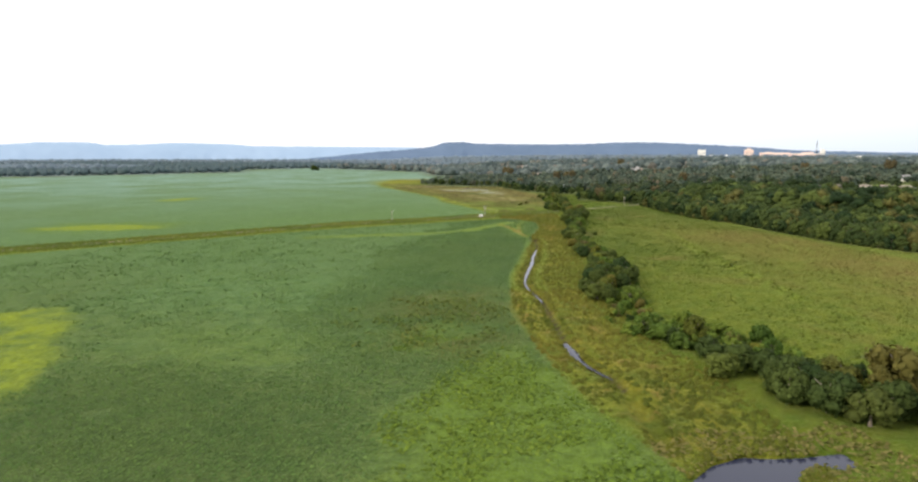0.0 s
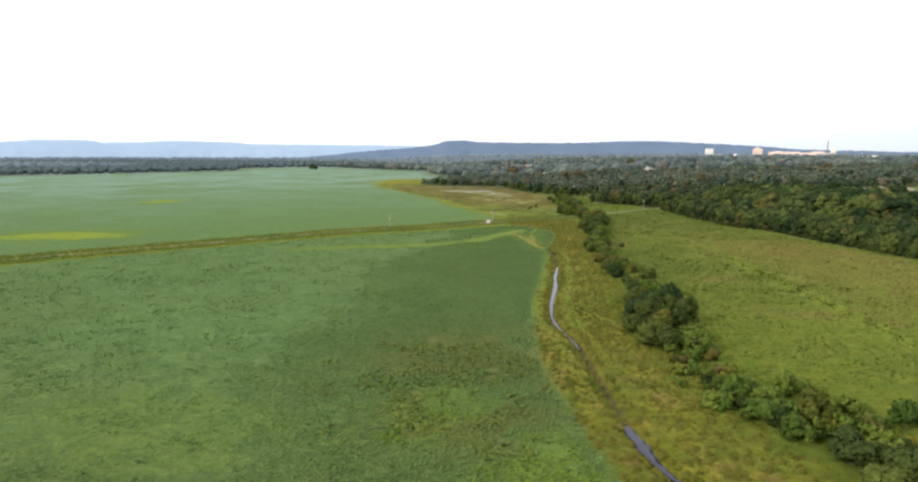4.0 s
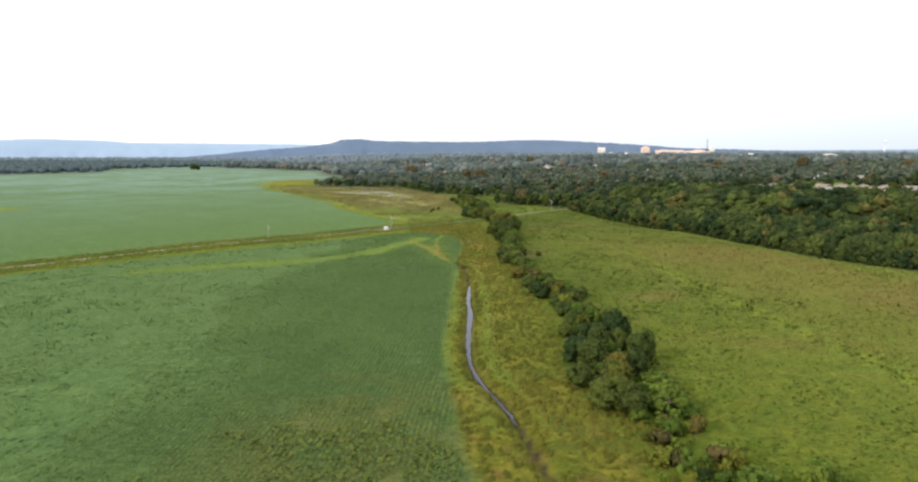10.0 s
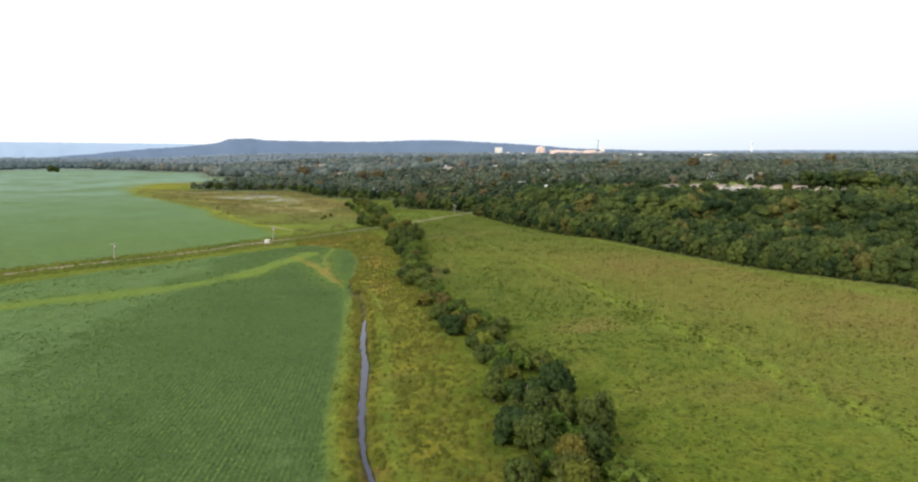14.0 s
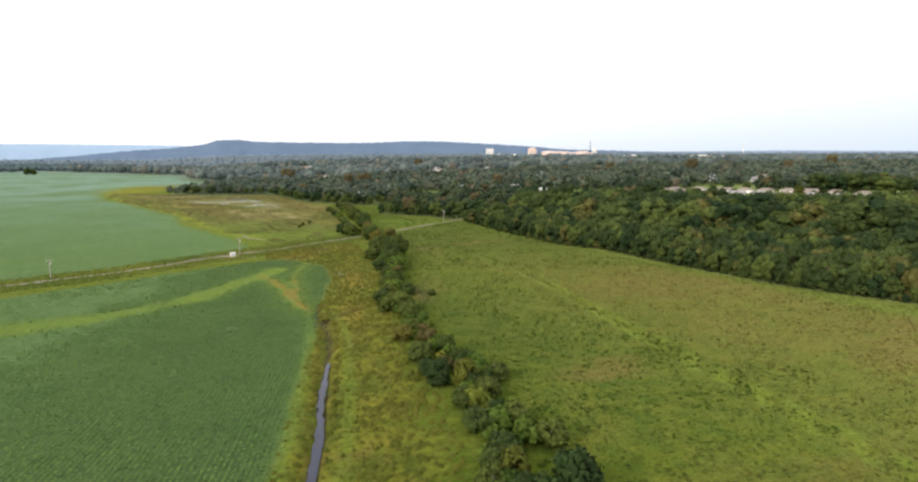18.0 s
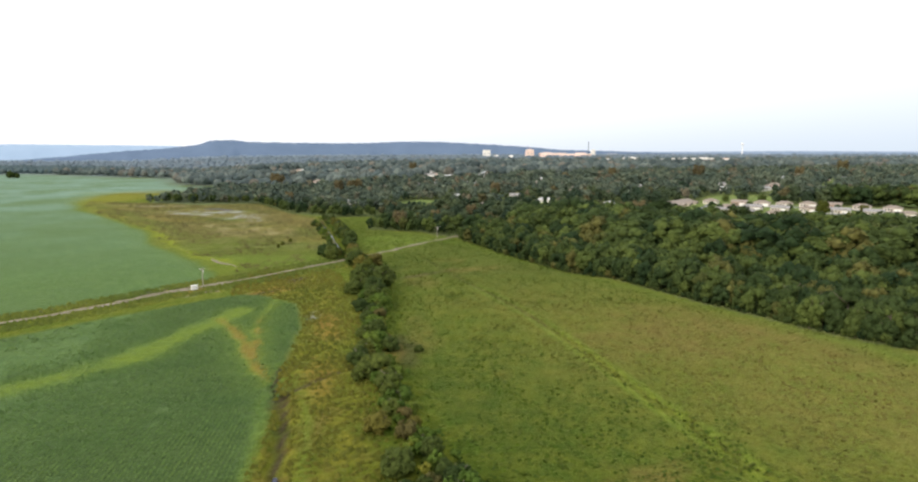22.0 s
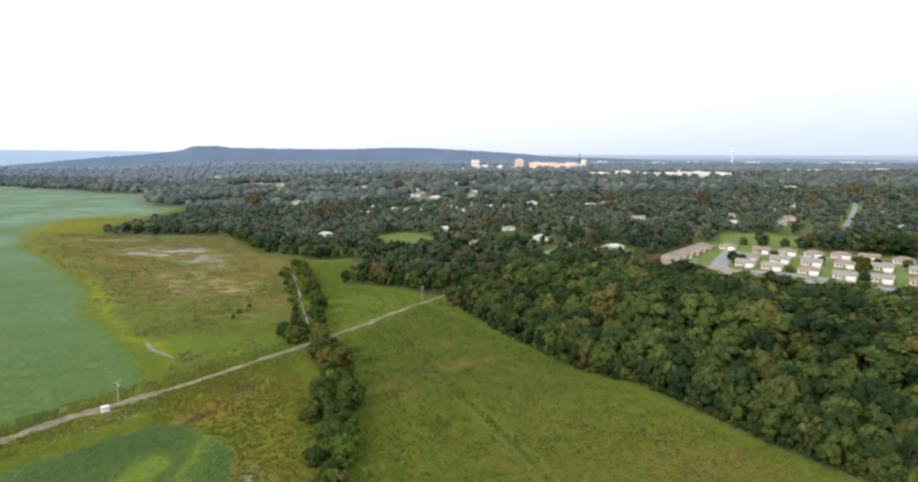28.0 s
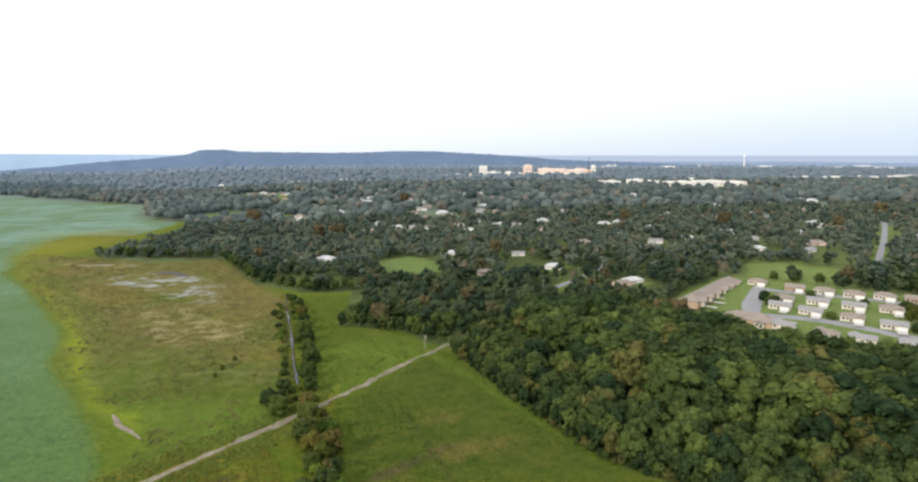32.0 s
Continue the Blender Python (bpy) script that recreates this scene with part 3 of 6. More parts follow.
rust = np.maximum(rust, 0.32 * zone(X, Y, [(-455, 980), (-470, 1097), (-425, 1160), (-380, 1120), (-372, 990), (-398, 890)], 40, 10, 40, 7))
rust = np.maximum(rust, 0.25 * zone(X, Y, MARSH, 10, 4) * np.clip((fnoise(X, Y, 38, 47) - 0.5) * 5, 0, 1) * (Y > 560))
weed = np.maximum(weed, 0.75 * np.clip(1 - np.abs(dd - 4.5) / 2.2, 0, 1) * zone(X, Y, CROP_S, 8) * (fnoise(X, Y, 9, 27) > 0.35) * (Y > 100))
weed = np.maximum(weed, 0.7 * np.clip(1 - np.abs(dd - 5) / 2.5, 0, 1) * (X < -30 - 0.08 * (Y - 200)) * (Y > 190) * (Y < 345))
weed = np.maximum(weed, np.clip(1 - np.abs(ds - 2.2) / 1.4, 0, 1) * (Y < 460) * 0.9)
yellow = np.maximum(yellow, np.clip(1 - np.abs(ds - 1.5) / 1.5, 0, 1) * (Y < 390) * 0.4)
bare = np.maximum(bare, 0.7 * np.clip(1 - np.abs(line_dist(X, Y, [(-166, 421), (-141, 450), (-128, 466)]) - 0.3) / 1.4, 0, 1))
bare = np.maximum(bare, 0.45 * np.clip(1.2 - ds / 0.9, 0, 1) * (Y > 395))
mud = np.maximum.reduce([mud, 0.7 * blob(-119, 447, 5, 2.5, 30, 18), 0.6 * blob(-66, 414, 2.2, 9, 10, 19), 0.7 * blob(-136, 448, 2.5, 7, -35, 20)])
mud = np.maximum(mud, blob(58, 165, 7, 2.0, 20, 71) * 0.7)


row_w = np.clip((X + 118 + 0.10 * (Y - 250) + (fnoise(X, Y, 30, 71) - 0.5) * 50) / 40, 0, 1) * np.clip((Y - 90) / 110, 0.1, 1) * np.clip(1 - 1.2 * weed, 0, 1) * np.clip(1 - 1.5 * yellow, 0, 1) * zone(X, Y, CROP_S, 2)
row_w = np.maximum(row_w, 0.8 * np.clip(1.5 - 1.5 * np.hypot((X + 85) / 52, (Y - 84) / 34), 0, 1) * np.clip(1 - 1.5 * np.maximum(weed, yellow), 0, 1))


NEAR_CLEARINGS = (ESTATE, GREEN, [(318, 628), (352, 610), (380, 640), (345, 662)], [(-60, 850), (-32, 866), (-3, 828), (-7, 764), (-30, 770), (-55, 800)], [(-400, 1230), (-379, 1380), (-225, 1262), (-300, 1222)], [(58, 702), (66, 694), (132, 770), (124, 778)], [(306, 712), (324, 716), (520, 945), (505, 955)], [(70, 778), (80, 765), (104, 775), (92, 790)])
FAR_CLEARINGS = ([(112, 702), (128, 694), (144, 708), (126, 722)], [(-470, 1600), (-290, 1560), (-280, 1700), (-440, 1760)], [(420, 1700), (600, 1690), (600, 1830), (420, 1830)], [(530, 1590), (800, 1570), (800, 1770), (540, 1770)], [(90, 2330), (640, 2310), (640, 2520), (90, 2500)], [(1090, 1990), (1580, 1970), (1580, 2120), (1090, 2120)], [(660, 1880), (800, 1880), (800, 1970), (660, 1970)])
CLEARINGS = NEAR_CLEARINGS + FAR_CLEARINGS
WOOD_N = [(-347, 912), (-280, 877), (-214, 890), (-152, 772), (-104, 738), (-72, 742), (-70, 652), (-30, 638), (-20, 618), (-6, 606), (600, 400), (3500, 700), (3500, 5000), (-6000, 5000), (-6000, 2300), (-1094, 1880), (-775, 1667), (-574, 1545), (-462, 1290), (-372, 1222), (-322, 1090), (-330, 1000)]
WOOD_E = [(160, 304), (131, 349), (105, 376), (79, 422), (60, 466), (42, 486), (33, 507), (18, 542), (4, 582), (-4, 602), (40, 690), (700, 700), (700, 100)]
WOOD_W = [(-6000, 400), (-1700, 700), (-1310, 938), (-1190, 1120), (-1054, 1390), (-1210, 1630), (-1100, 1880), (-1900, 2300), (-6000, 2300)]


def far_wood(x, y):
    """True where the ground lies under woods or the leafy town."""
    w = inside(x, y, WOOD_N) | inside(x, y, WOOD_E) | inside(x, y, WOOD_W)
    for area in CLEARINGS:
        w &= ~inside(x, y, area)
    return w


wood = np.maximum(far_wood(X, Y).astype(float), np.clip((np.hypot(X, Y) - 4200) / 300, 0, 1))
lawn = zone(X, Y, ESTATE, 6)
for area in CLEARINGS[1:]:
    lawn = np.maximum(lawn, zone(X, Y, area, 6))
# share of painted haze in the woodland floor, growing with distance
far_haze = np.clip((np.hypot(X + 20, Y - 250) - 650) / 1700, 0, 1) ** 0.8
dry = np.maximum(dry, 0.25 * zone(X, Y, GREEN, 6))
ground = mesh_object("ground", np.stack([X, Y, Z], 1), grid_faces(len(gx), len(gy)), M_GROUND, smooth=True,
                     attrs=dict(crop=crop, strip=strip, marsh=marsh, dry=dry, yellow=yellow, rust=rust, weed=weed, bare=bare, mud=mud, wood=wood, lawn=lawn, lush=lush, pale=pale, far_haze=far_haze, straw=straw, sedge=sedge, olive=olive, gap=row_w))
tagged(ground, "green farmland with crop field, pasture, marsh and verges", "ground", kind="structure")


def ribbon(name, pts, width, mat, lift, label, wobble=0.0, seed=0, base=None):
    p = np.array(pts)
    t = np.gradient(p, axis=0)
    t /= np.linalg.norm(t, axis=1)[:, None]
    nrm = np.stack([-t[:, 1], t[:, 0]], 1)
    w = np.interp(np.linspace(0, 1, len(p)), np.linspace(0, 1, len(width)), width) if isinstance(width, (list, tuple)) else np.full(len(p), float(width))
    r = np.random.default_rng(seed)
    cols = []
    for k in (-0.5, -0.25, 0, 0.25, 0.5):
        off = w * k + (r.normal(0, wobble, len(p)) if abs(k) == 0.5 else 0)
        q = p + nrm * off[:, None]
        z = (rise(q[:, 0], q[:, 1]) if base is None else base) + lift - (0.05 if abs(k) == 0.5 else 0)
        cols.append(np.column_stack([q, np.broadcast_to(z, len(q))]))
    v = np.stack(cols, 1).reshape(-1, 3)
    f = [(i * 5 + k, i * 5 + k + 1, i * 5 + k + 6, i * 5 + k + 5) for i in range(len(p) - 1) for k in range(4)]
    return tagged(mesh_object(name, v, f, mat, smooth=True), label, name, kind="structure")


ribbon("road", road_line, [2.4, 2.4, 2.6, 3.4, 4.6, 3.4, 2.6, 2.6], M_TRACK, 0.05, "pale gravel farm track across the fields", 0.7, 5)
ribbon("bare_strip", catmull([(-141, 530), (-134, 520), (-128, 515), (-121, 508)], 1.5), [0.8, 2.2, 2.8, 1.6, 0.6], M_GRAVEL, 0.22, "narrow strip of bare pinkish earth by the crop", 0.3, 15)
ribbon("water", catmull(WATER_RUN, 2), [0.4, 0.7, 0.9, 1.1, 1.4, 1.7, 1.3, 1.7, 0.8], M_WATER, -0.62, "still grey water in the field ditch", 0.15, 6)
ribbon("water", catmull([(-5, 132), (-12, 140), (-16, 149), (-18.5, 155)], 2), [0.5, 1.0, 2.4, 1.4], M_WATER, -0.62, "small pool in the field ditch", 0.15, 7)
ribbon("water", catmull(CREEK, 3), [0.3, 0.9, 0.25, 1.0, 0.3, 1.1, 0.4, 0.2, 1.0], M_WATER, -0.75, "creek water between hedge trees", 0.3, 8)
M_WET = speckled("wet_mud", (0.030, 0.027, 0.023), (0.060, 0.053, 0.043), 0.8, 0.6)
# marsh pool: the dark mud colour also stands in for mirrored trees
POOL = [(-252, 822), (-246, 829), (-238, 830), (-229, 822), (-219, 814), (-214, 805), (-221, 806), (-229, 811), (-234, 817), (-243, 818)]
tagged(mesh_object("water", [(x, y, 0.22) for x, y in POOL], [tuple(range(len(POOL)))], M_WET), "dark muddy pool in the marsh, tree reflection in its colour", "pool", kind="structure")
tagged(mesh_object("water", [(x, y, -0.55) for x, y in POND], [tuple(range(len(POND)))], M_WATER), "dark still farm pond with weedy banks", "pond", kind="structure")


# ---- trees ----
OCTA_V = np.array([(1, 0, 0), (0, 1, 0), (-1, 0, 0), (0, -1, 0), (0, 0, 1), (0, 0, -1)], float)
OCTA_F = np.array([(0, 1, 4, 4), (1, 2, 4, 4), (2, 3, 4, 4), (3, 0, 4, 4), (1, 0, 5, 5), (2, 1, 5, 5), (3, 2, 5, 5), (0, 3, 5, 5)])


def crown_arrays(r, radius, height, base, blobs, leaves, leaf, core=True, soft=0.0):
    """A domed crown of leaf sprays on overlapping rounded lobes. Returns vertices and triangles."""
    c = r.normal(size=(blobs, 3))
    c[:, 2] = np.abs(c[:, 2]) * 0.9 - 0.25
    c /= np.linalg.norm(c, axis=1)[:, None]
    half = (height - base) / 2
    k = (0.50 + 0.22 * r.random(blobs))[:, None]
    c = c * k * [radius, radius, half]
    c[:, 2] += base + half * 0.92
    low = r.random(blobs) < 0.25
    c[low, 2] = base + half * (0.35 + 0.3 * r.random(low.sum()))
    br = radius * (0.25 + 0.16 * r.random(blobs))
    per = max(6, leaves * 4 // blobs)
    d = r.normal(size=(blobs, per, 3))
    d[:, :, 2] += 0.15
    d /= np.linalg.norm(d, axis=2)[:, :, None]
    p = c[:, None] + d * (br[:, None] * (0.82 + 0.36 * r.random((blobs, per))))[:, :, None]
    p, d = p.reshape(-1, 3), d.reshape(-1, 3)
    gap = np.linalg.norm(p[:, None] - c[None], axis=2) / br[None]
    ok = (np.sort(gap, axis=1)[:, 0] > 0.84) & (p[:, 2] > base - 0.3)
    pick = r.permutation(np.nonzero(ok)[0])[:leaves]
    p, d = p[pick], d[pick]
    out = p - [0, 0, base + half * 0.7]
    out /= np.linalg.norm(out, axis=1)[:, None]
    n = d * (0.65 - 0.35 * soft) + out * (0.5 + 0.4 * soft) + r.normal(size=d.shape) * (0.40 - 0.22 * min(soft, 1.0)) + np.array([0, 0, 0.55 * soft])
    n /= np.linalg.norm(n, axis=1)[:, None]
    a = np.cross(n, r.normal(size=n.shape))
    a /= np.linalg.norm(a, axis=1)[:, None]
    b = np.cross(n, a)
    s = (leaf * (0.6 + 0.8 * r.random(len(p))))[:, None]
    bend = n * s * 0.3
    v = np.stack([p - a * s - bend, p - b * s * 0.8, p + a * s - bend, p + b * s * 0.8], 1).reshape(-1, 3)
    q = np.arange(len(v)).reshape(-1, 4)
    f = np.concatenate([q[:, [0, 1, 3]], q[:, [1, 2, 3]]])
    if core:
        vv = (c[:, None] + OCTA_V[None] * (br * (1.0 - 0.12 * soft))[:, None, None]).reshape(-1, 3)
        ff = (OCTA_F[None, :, :3] + (np.arange(blobs) * 6)[:, None, None]).reshape(-1, 3) + len(v)
        v, f = np.concatenate([v, vv]), np.concatenate([f, ff])
    return v, f


def dome_arrays(r, radius, height, base, segs, rings, lobes, leaves, leaf):
    """A rounded, lobed crown as one closed skin, with leaf sprays standing out of it."""
    th = np.linspace(0.0, 2.15, rings + 1)
    ph = np.arange(segs) * (2 * np.pi / segs)
    T, P = np.meshgrid(th[1:], ph, indexing="ij")
    P = P + 0.5 * (np.arange(rings) % 2)[:, None] * (2 * np.pi / segs)
    d = np.stack([np.sin(T) * np.cos(P), np.sin(T) * np.sin(P), np.cos(T)], 2).reshape(-1, 3)
    d = np.concatenate([[[0, 0, 1.0]], d])
    c = r.normal(size=(lobes, 3))
    c[:, 2] = np.abs(c[:, 2]) * 0.8
    c /= np.linalg.norm(c, axis=1)[:, None]

    def swell(q):
        near = np.max(q @ c.T, axis=1)
        return 0.64 + 0.48 * np.clip((near - 0.50) / 0.50, 0, 1) ** 0.8

    half = (height - base) * 0.52
    size = np.array([radius, radius, half])
    v = d * (swell(d) + r.normal(0, 0.035, len(d)))[:, None] * size + [0, 0, base + half * 0.92]
    F = [np.stack([0 * np.arange(segs), 1 + np.arange(segs), 1 + (np.arange(segs) + 1) % segs], 1)]
    for j in range(rings - 1):
        a, b = 1 + j * segs + np.arange(segs), 1 + j * segs + (np.arange(segs) + 1) % segs
        lo, hi = a + segs, b + segs
        if j % 2 == 0:
            F += [np.stack([a, lo, b], 1), np.stack([b, lo, hi], 1)]
        else:
            F += [np.stack([a, hi, b], 1), np.stack([a, lo, hi], 1)]
    f = np.concatenate(F)
    if leaves:
        q = r.normal(size=(leaves, 3))
        q[:, 2] = np.abs(q[:, 2]) - 0.35
        q /= np.linalg.norm(q, axis=1)[:, None]
        at = q * (swell(q) * (1.0 + 0.10 * r.random(leaves)))[:, None] * size + [0, 0, base + half * 0.92]
        n = q + r.normal(0, 0.28, q.shape) + [0, 0, 0.25]
        n /= np.linalg.norm(n, axis=1)[:, None]
        a = np.cross(n, r.normal(size=n.shape))
        a /= np.linalg.norm(a, axis=1)[:, None]
        b = np.cross(n, a)
        k = (leaf * (0.6 + 0.8 * r.random(leaves)))[:, None]
        w = np.stack([at - a * k - n * k * 0.3, at - b * k * 0.8, at + a * k - n * k * 0.3, at + b * k * 0.8], 1).reshape(-1, 3)
        g = np.arange(len(w)).reshape(-1, 4) + len(v)
        v, f = np.concatenate([v, w]), np.concatenate([f, g[:, [0, 1, 3]], g[:, [1, 2, 3]]])
    return v, f


def trunk_bm(r, height, radius, limbs=4):
    """A tapered, slightly leaning trunk with limbs that rise into the crown."""
    bm = bmesh.new()
    rings = []
    lean = r.normal(0, 0.03, 2) * height
    for k in range(6):
        t = k / 5
        q = radius * (1.25 - 0.85 * t) if k else radius * 1.7
        rings.append([bm.verts.new((lean[0] * t * t + q * math.cos(a), lean[1] * t * t + q * math.sin(a), height * t)) for a in np.linspace(0, 2 * np.pi, 8)[:-1]])
    for a, b in zip(rings, rings[1:]):
        for i in range(7):
            bm.faces.new((a[i], a[(i + 1) % 7], b[(i + 1) % 7], b[i]))
    for k in range(limbs):
        a = 2 * math.pi * (k + r.random() * 0.6) / limbs
        z0 = height * (0.42 + 0.4 * r.random())
        m = Matrix.Translation((lean[0] * 0.3, lean[1] * 0.3, z0)) @ Matrix.Rotation(a, 4, "Z") @ Matrix.Rotation(radians(38 + 20 * r.random()), 4, "Y")
        bmesh.ops.create_cone(bm, segments=5, radius1=radius * 0.5, radius2=radius * 0.15, depth=height * 0.55, matrix=m @ Matrix.Translation((0, 0, height * 0.27)))
    return bm


def make_tree(name, r, radius, height, base, blobs, leaves, leaf, mat, label, category="tree", trunk_r=0.28):
    e = thing(name, Matrix.Translation((0, 0, -500)), label, category)
    part("trunk", trunk_bm(r, height * 0.72, trunk_r), M_BARK, e)
    v, f = crown_arrays(r, radius, height, base, blobs, leaves, leaf)
    mesh_object("crown", v, f, mat, parent=e, attrs=dict(tint=np.zeros(len(v))))
    return e


tr = np.random.default_rng(21)
KIND_WOOD = [make_tree("tree", tr, 5.4 + 0.4 * k, 14.6 + 0.7 * k, 0.0, 38 + k, 900, 0.44, M_LEAF, "tall broadleaf tree with a dense green crown at the wood's edge") for k in range(6)]
KIND_HEDGE = [make_tree("tree", tr, 3.3 + 0.35 * k, 6.6 + 0.8 * k, 0.3, 28 + k, 640, 0.36, M_HEDGE, "dark green hedgerow tree with a ragged round crown") for k in range(5)]
KIND_BUSH = [make_tree("shrub", tr, 2.2 + 0.35 * k, 2.9 + 0.5 * k, 0.1, 12 + k, 330, 0.36, M_BUSH, "leafy green shrub in the hedge strip", "shrub", 0.10) for k in range(4)]


KIND_AUTUMN = make_tree("tree", tr, 4.2, 12.5, 3.0, 22, 600, 0.52, M_AUTUMN, "tree with orange-brown autumn leaves before the wood")
KIND_OLIVE = make_tree("tree", tr, 3.6, 7.8, 0.8, 20, 560, 0.46, M_OLIVE, "hedgerow tree with pale yellow-green leaves")


KIND_AMBER = make_tree("tree", tr, 3.6, 7.8, 0.6, 20, 560, 0.42, M_AMBER, "hedgerow tree with olive leaves turning amber-brown")
KIND_RUSSET = make_tree("shrub", tr, 2.4, 3.6, 0.1, 13, 340, 0.36, M_RUSSET, "russet-brown shrub in the hedge strip", "shrub", 0.10)


def put(kind, x, y, s, sz=None, turn=None, z=0.0, label="", group=""):
    a = tr.random() * 360 if turn is None else turn
    m = Matrix.Translation((x, y, rise(x, y) - 0.25 + z)) @ Matrix.Rotation(radians(a), 4, "Z") @ Matrix.Diagonal((s, s, sz or s, 1))
    ob = copy_thing(kind, m)
    ob.matrix_basis = m
    return tagged(ob, label, group=group)


# hedgerow: single trees and shrubs along the ditch field
hedge_line = np.array(catmull(HEDGE, 1.0))
run = np.r_[0, np.cumsum(np.linalg.norm(np.diff(hedge_line, axis=0), axis=1))]


def along(s):
    return np.array([np.interp(s, run, hedge_line[:, 0]), np.interp(s, run, hedge_line[:, 1])])


# standing trees and bushes of the hedge, stretch by stretch: place, crown radius, height
HEDGE_SOUTH = ((18, 140, 4.3, 6.6), (22, 145, 4.1, 7.6), (28, 143, 4.1, 6.6), (28, 133, 3.8, 8.0), (33, 140, 4.0, 7.6), (34, 133, 3.9, 7.6), (35, 125, 4.3, 8.2), (40, 137, 4.2, 8.6), (37, 128, 4.6, 8.6), (29, 128, 4.2, 7.6), (17, 151, 4.2, 6.4), (41, 121, 4.4, 8.0), (46, 126, 4.6, 9.0), (53, 121, 5.0, 10.0), (56, 130, 5.0, 9.5), (23, 152, 3.4, 5.4))
SOUTH_BUSHES = ((-2, 168, 3.0, 3.2), (4, 177, 4.2, 4.0), (8, 174, 3.6, 3.8), (14, 180, 3.2, 4.8), (11, 158, 4.0, 4.4), (16, 165, 3.6, 4.6), (31, 170, 3.2, 4.6), (31, 157, 3.0, 5.0), (34, 148, 3.6, 5.4), (6, 164, 4.2, 4.8), (22, 173, 3.0, 3.4), (-3, 219, 3.6, 2.8), (-3, 214, 4.4, 3.6), (2, 188, 2.6, 2.8), (11, 178, 2.6, 5.0), (24, 164, 3.2, 4.4), (0, 203, 2.6, 2.2))
HEDGE_CLUMP = ((-19, 215, 2.9, 5.6), (-14, 205, 4.3, 7.2), (-10, 202, 3.1, 7.2), (-18, 230, 4.0, 7.2), (-14, 243, 4.2, 7.2), (-8, 246, 4.0, 8.6), (-4, 232, 3.6, 8.8), (-7, 222, 3.3, 7.2), (-20, 247, 2.9, 6.0), (-15, 226, 3.9, 7.8), (-9, 236, 3.2, 7.0), (-12, 213, 3.8, 7.2), (-13, 236, 3.4, 7.4))
HEDGE_MIDDLE = ((-44, 362, 3.4, 6.0), (-39, 356, 4.4, 6.4), (-36, 322, 3.2, 5.2), (-31, 306, 3.6, 5.2), (-27, 291, 3.4, 6.2), (-14, 293, 2.8, 4.6), (-20, 269, 3.4, 5.0), (-13, 272, 3.0, 4.6), (-8, 263, 2.9, 5.0), (-42, 352, 3.1, 5.6), (-35, 345, 3.6, 6.2), (-43, 370, 3.6, 5.6), (-36, 374, 3.0, 5.0), (-28, 372, 1.6, 3.0), (-20, 301, 3.2, 4.8), (-17, 284, 3.3, 5.0), (-29, 297, 2.6, 4.2), (-33, 331, 2.8, 4.4), (-22, 279, 2.8, 5.0), (-17, 256, 3.0, 5.4))
HEDGE_NORTH = ((-45, 386, 3.0, 4.8), (-46, 404, 2.6, 5.0), (-50, 419, 3.5, 5.6), (-46, 430, 4.0, 8.0), (-56, 446, 3.6, 6.2), (-53, 452, 4.2, 8.0), (-46, 440, 4.8, 9.4), (-44, 454, 5.0, 11.0), (-55, 464, 4.3, 8.0), (-49, 472, 4.0, 8.0), (-62, 504, 5.6, 9.6), (-64, 520, 4.8, 9.0), (-72, 517, 5.6, 10.0), (-56, 484, 3.6, 7.0), (-82, 536, 4.4, 7.4), (-58, 496, 4.2, 8.4), (-76, 527, 4.6, 8.6))
CREEK_TREES = ((-72, 565, 4.4, 8.0), (-74, 586, 5.0, 9.6), (-79, 604, 4.2, 8.0), (-83, 622, 4.2, 7.6), (-88, 640, 4.8, 8.6), (-92, 658, 3.8, 7.0), (-97, 678, 4.0, 7.6), (-103, 697, 4.2, 7.6), (-68, 551, 3.8, 7.4), (-84, 570, 2.4, 3.6), (-93, 604, 2.2, 3.2), (-105, 650, 2.4, 3.4), (-113, 676, 3.0, 4.6), (-80, 552, 3.4, 6.0), (-111, 716, 3.6, 6.2))


def near_road(x, y, gap):
    return line_dist(np.array([x]), np.array([y]), road_line)[0] < gap


def hedge_plant(kinds, sizes, x, y, r, h, group):
    k = int(tr.integers(len(kinds)))
    put(kinds[k], x, y, r / sizes[k][0], h / sizes[k][1], group=group)


TREE_SIZES = [(3.3 + 0.35 * k, 6.6 + 0.8 * k) for k in range(5)]
BUSH_SIZES = [(2.2 + 0.35 * k, 2.9 + 0.5 * k) for k in range(4)]
for stretch in (HEDGE_SOUTH, HEDGE_CLUMP, HEDGE_MIDDLE, HEDGE_NORTH, CREEK_TREES):
    for x, y, r, h in stretch:
        if not near_road(x, y, 3.4):
            hedge_plant(KIND_HEDGE, TREE_SIZES, x, y, r, h, "hedgerow trees")
for x, y, r, h in SOUTH_BUSHES:
    hedge_plant(KIND_BUSH, BUSH_SIZES, x, y, r, h, "hedgerow shrubs")

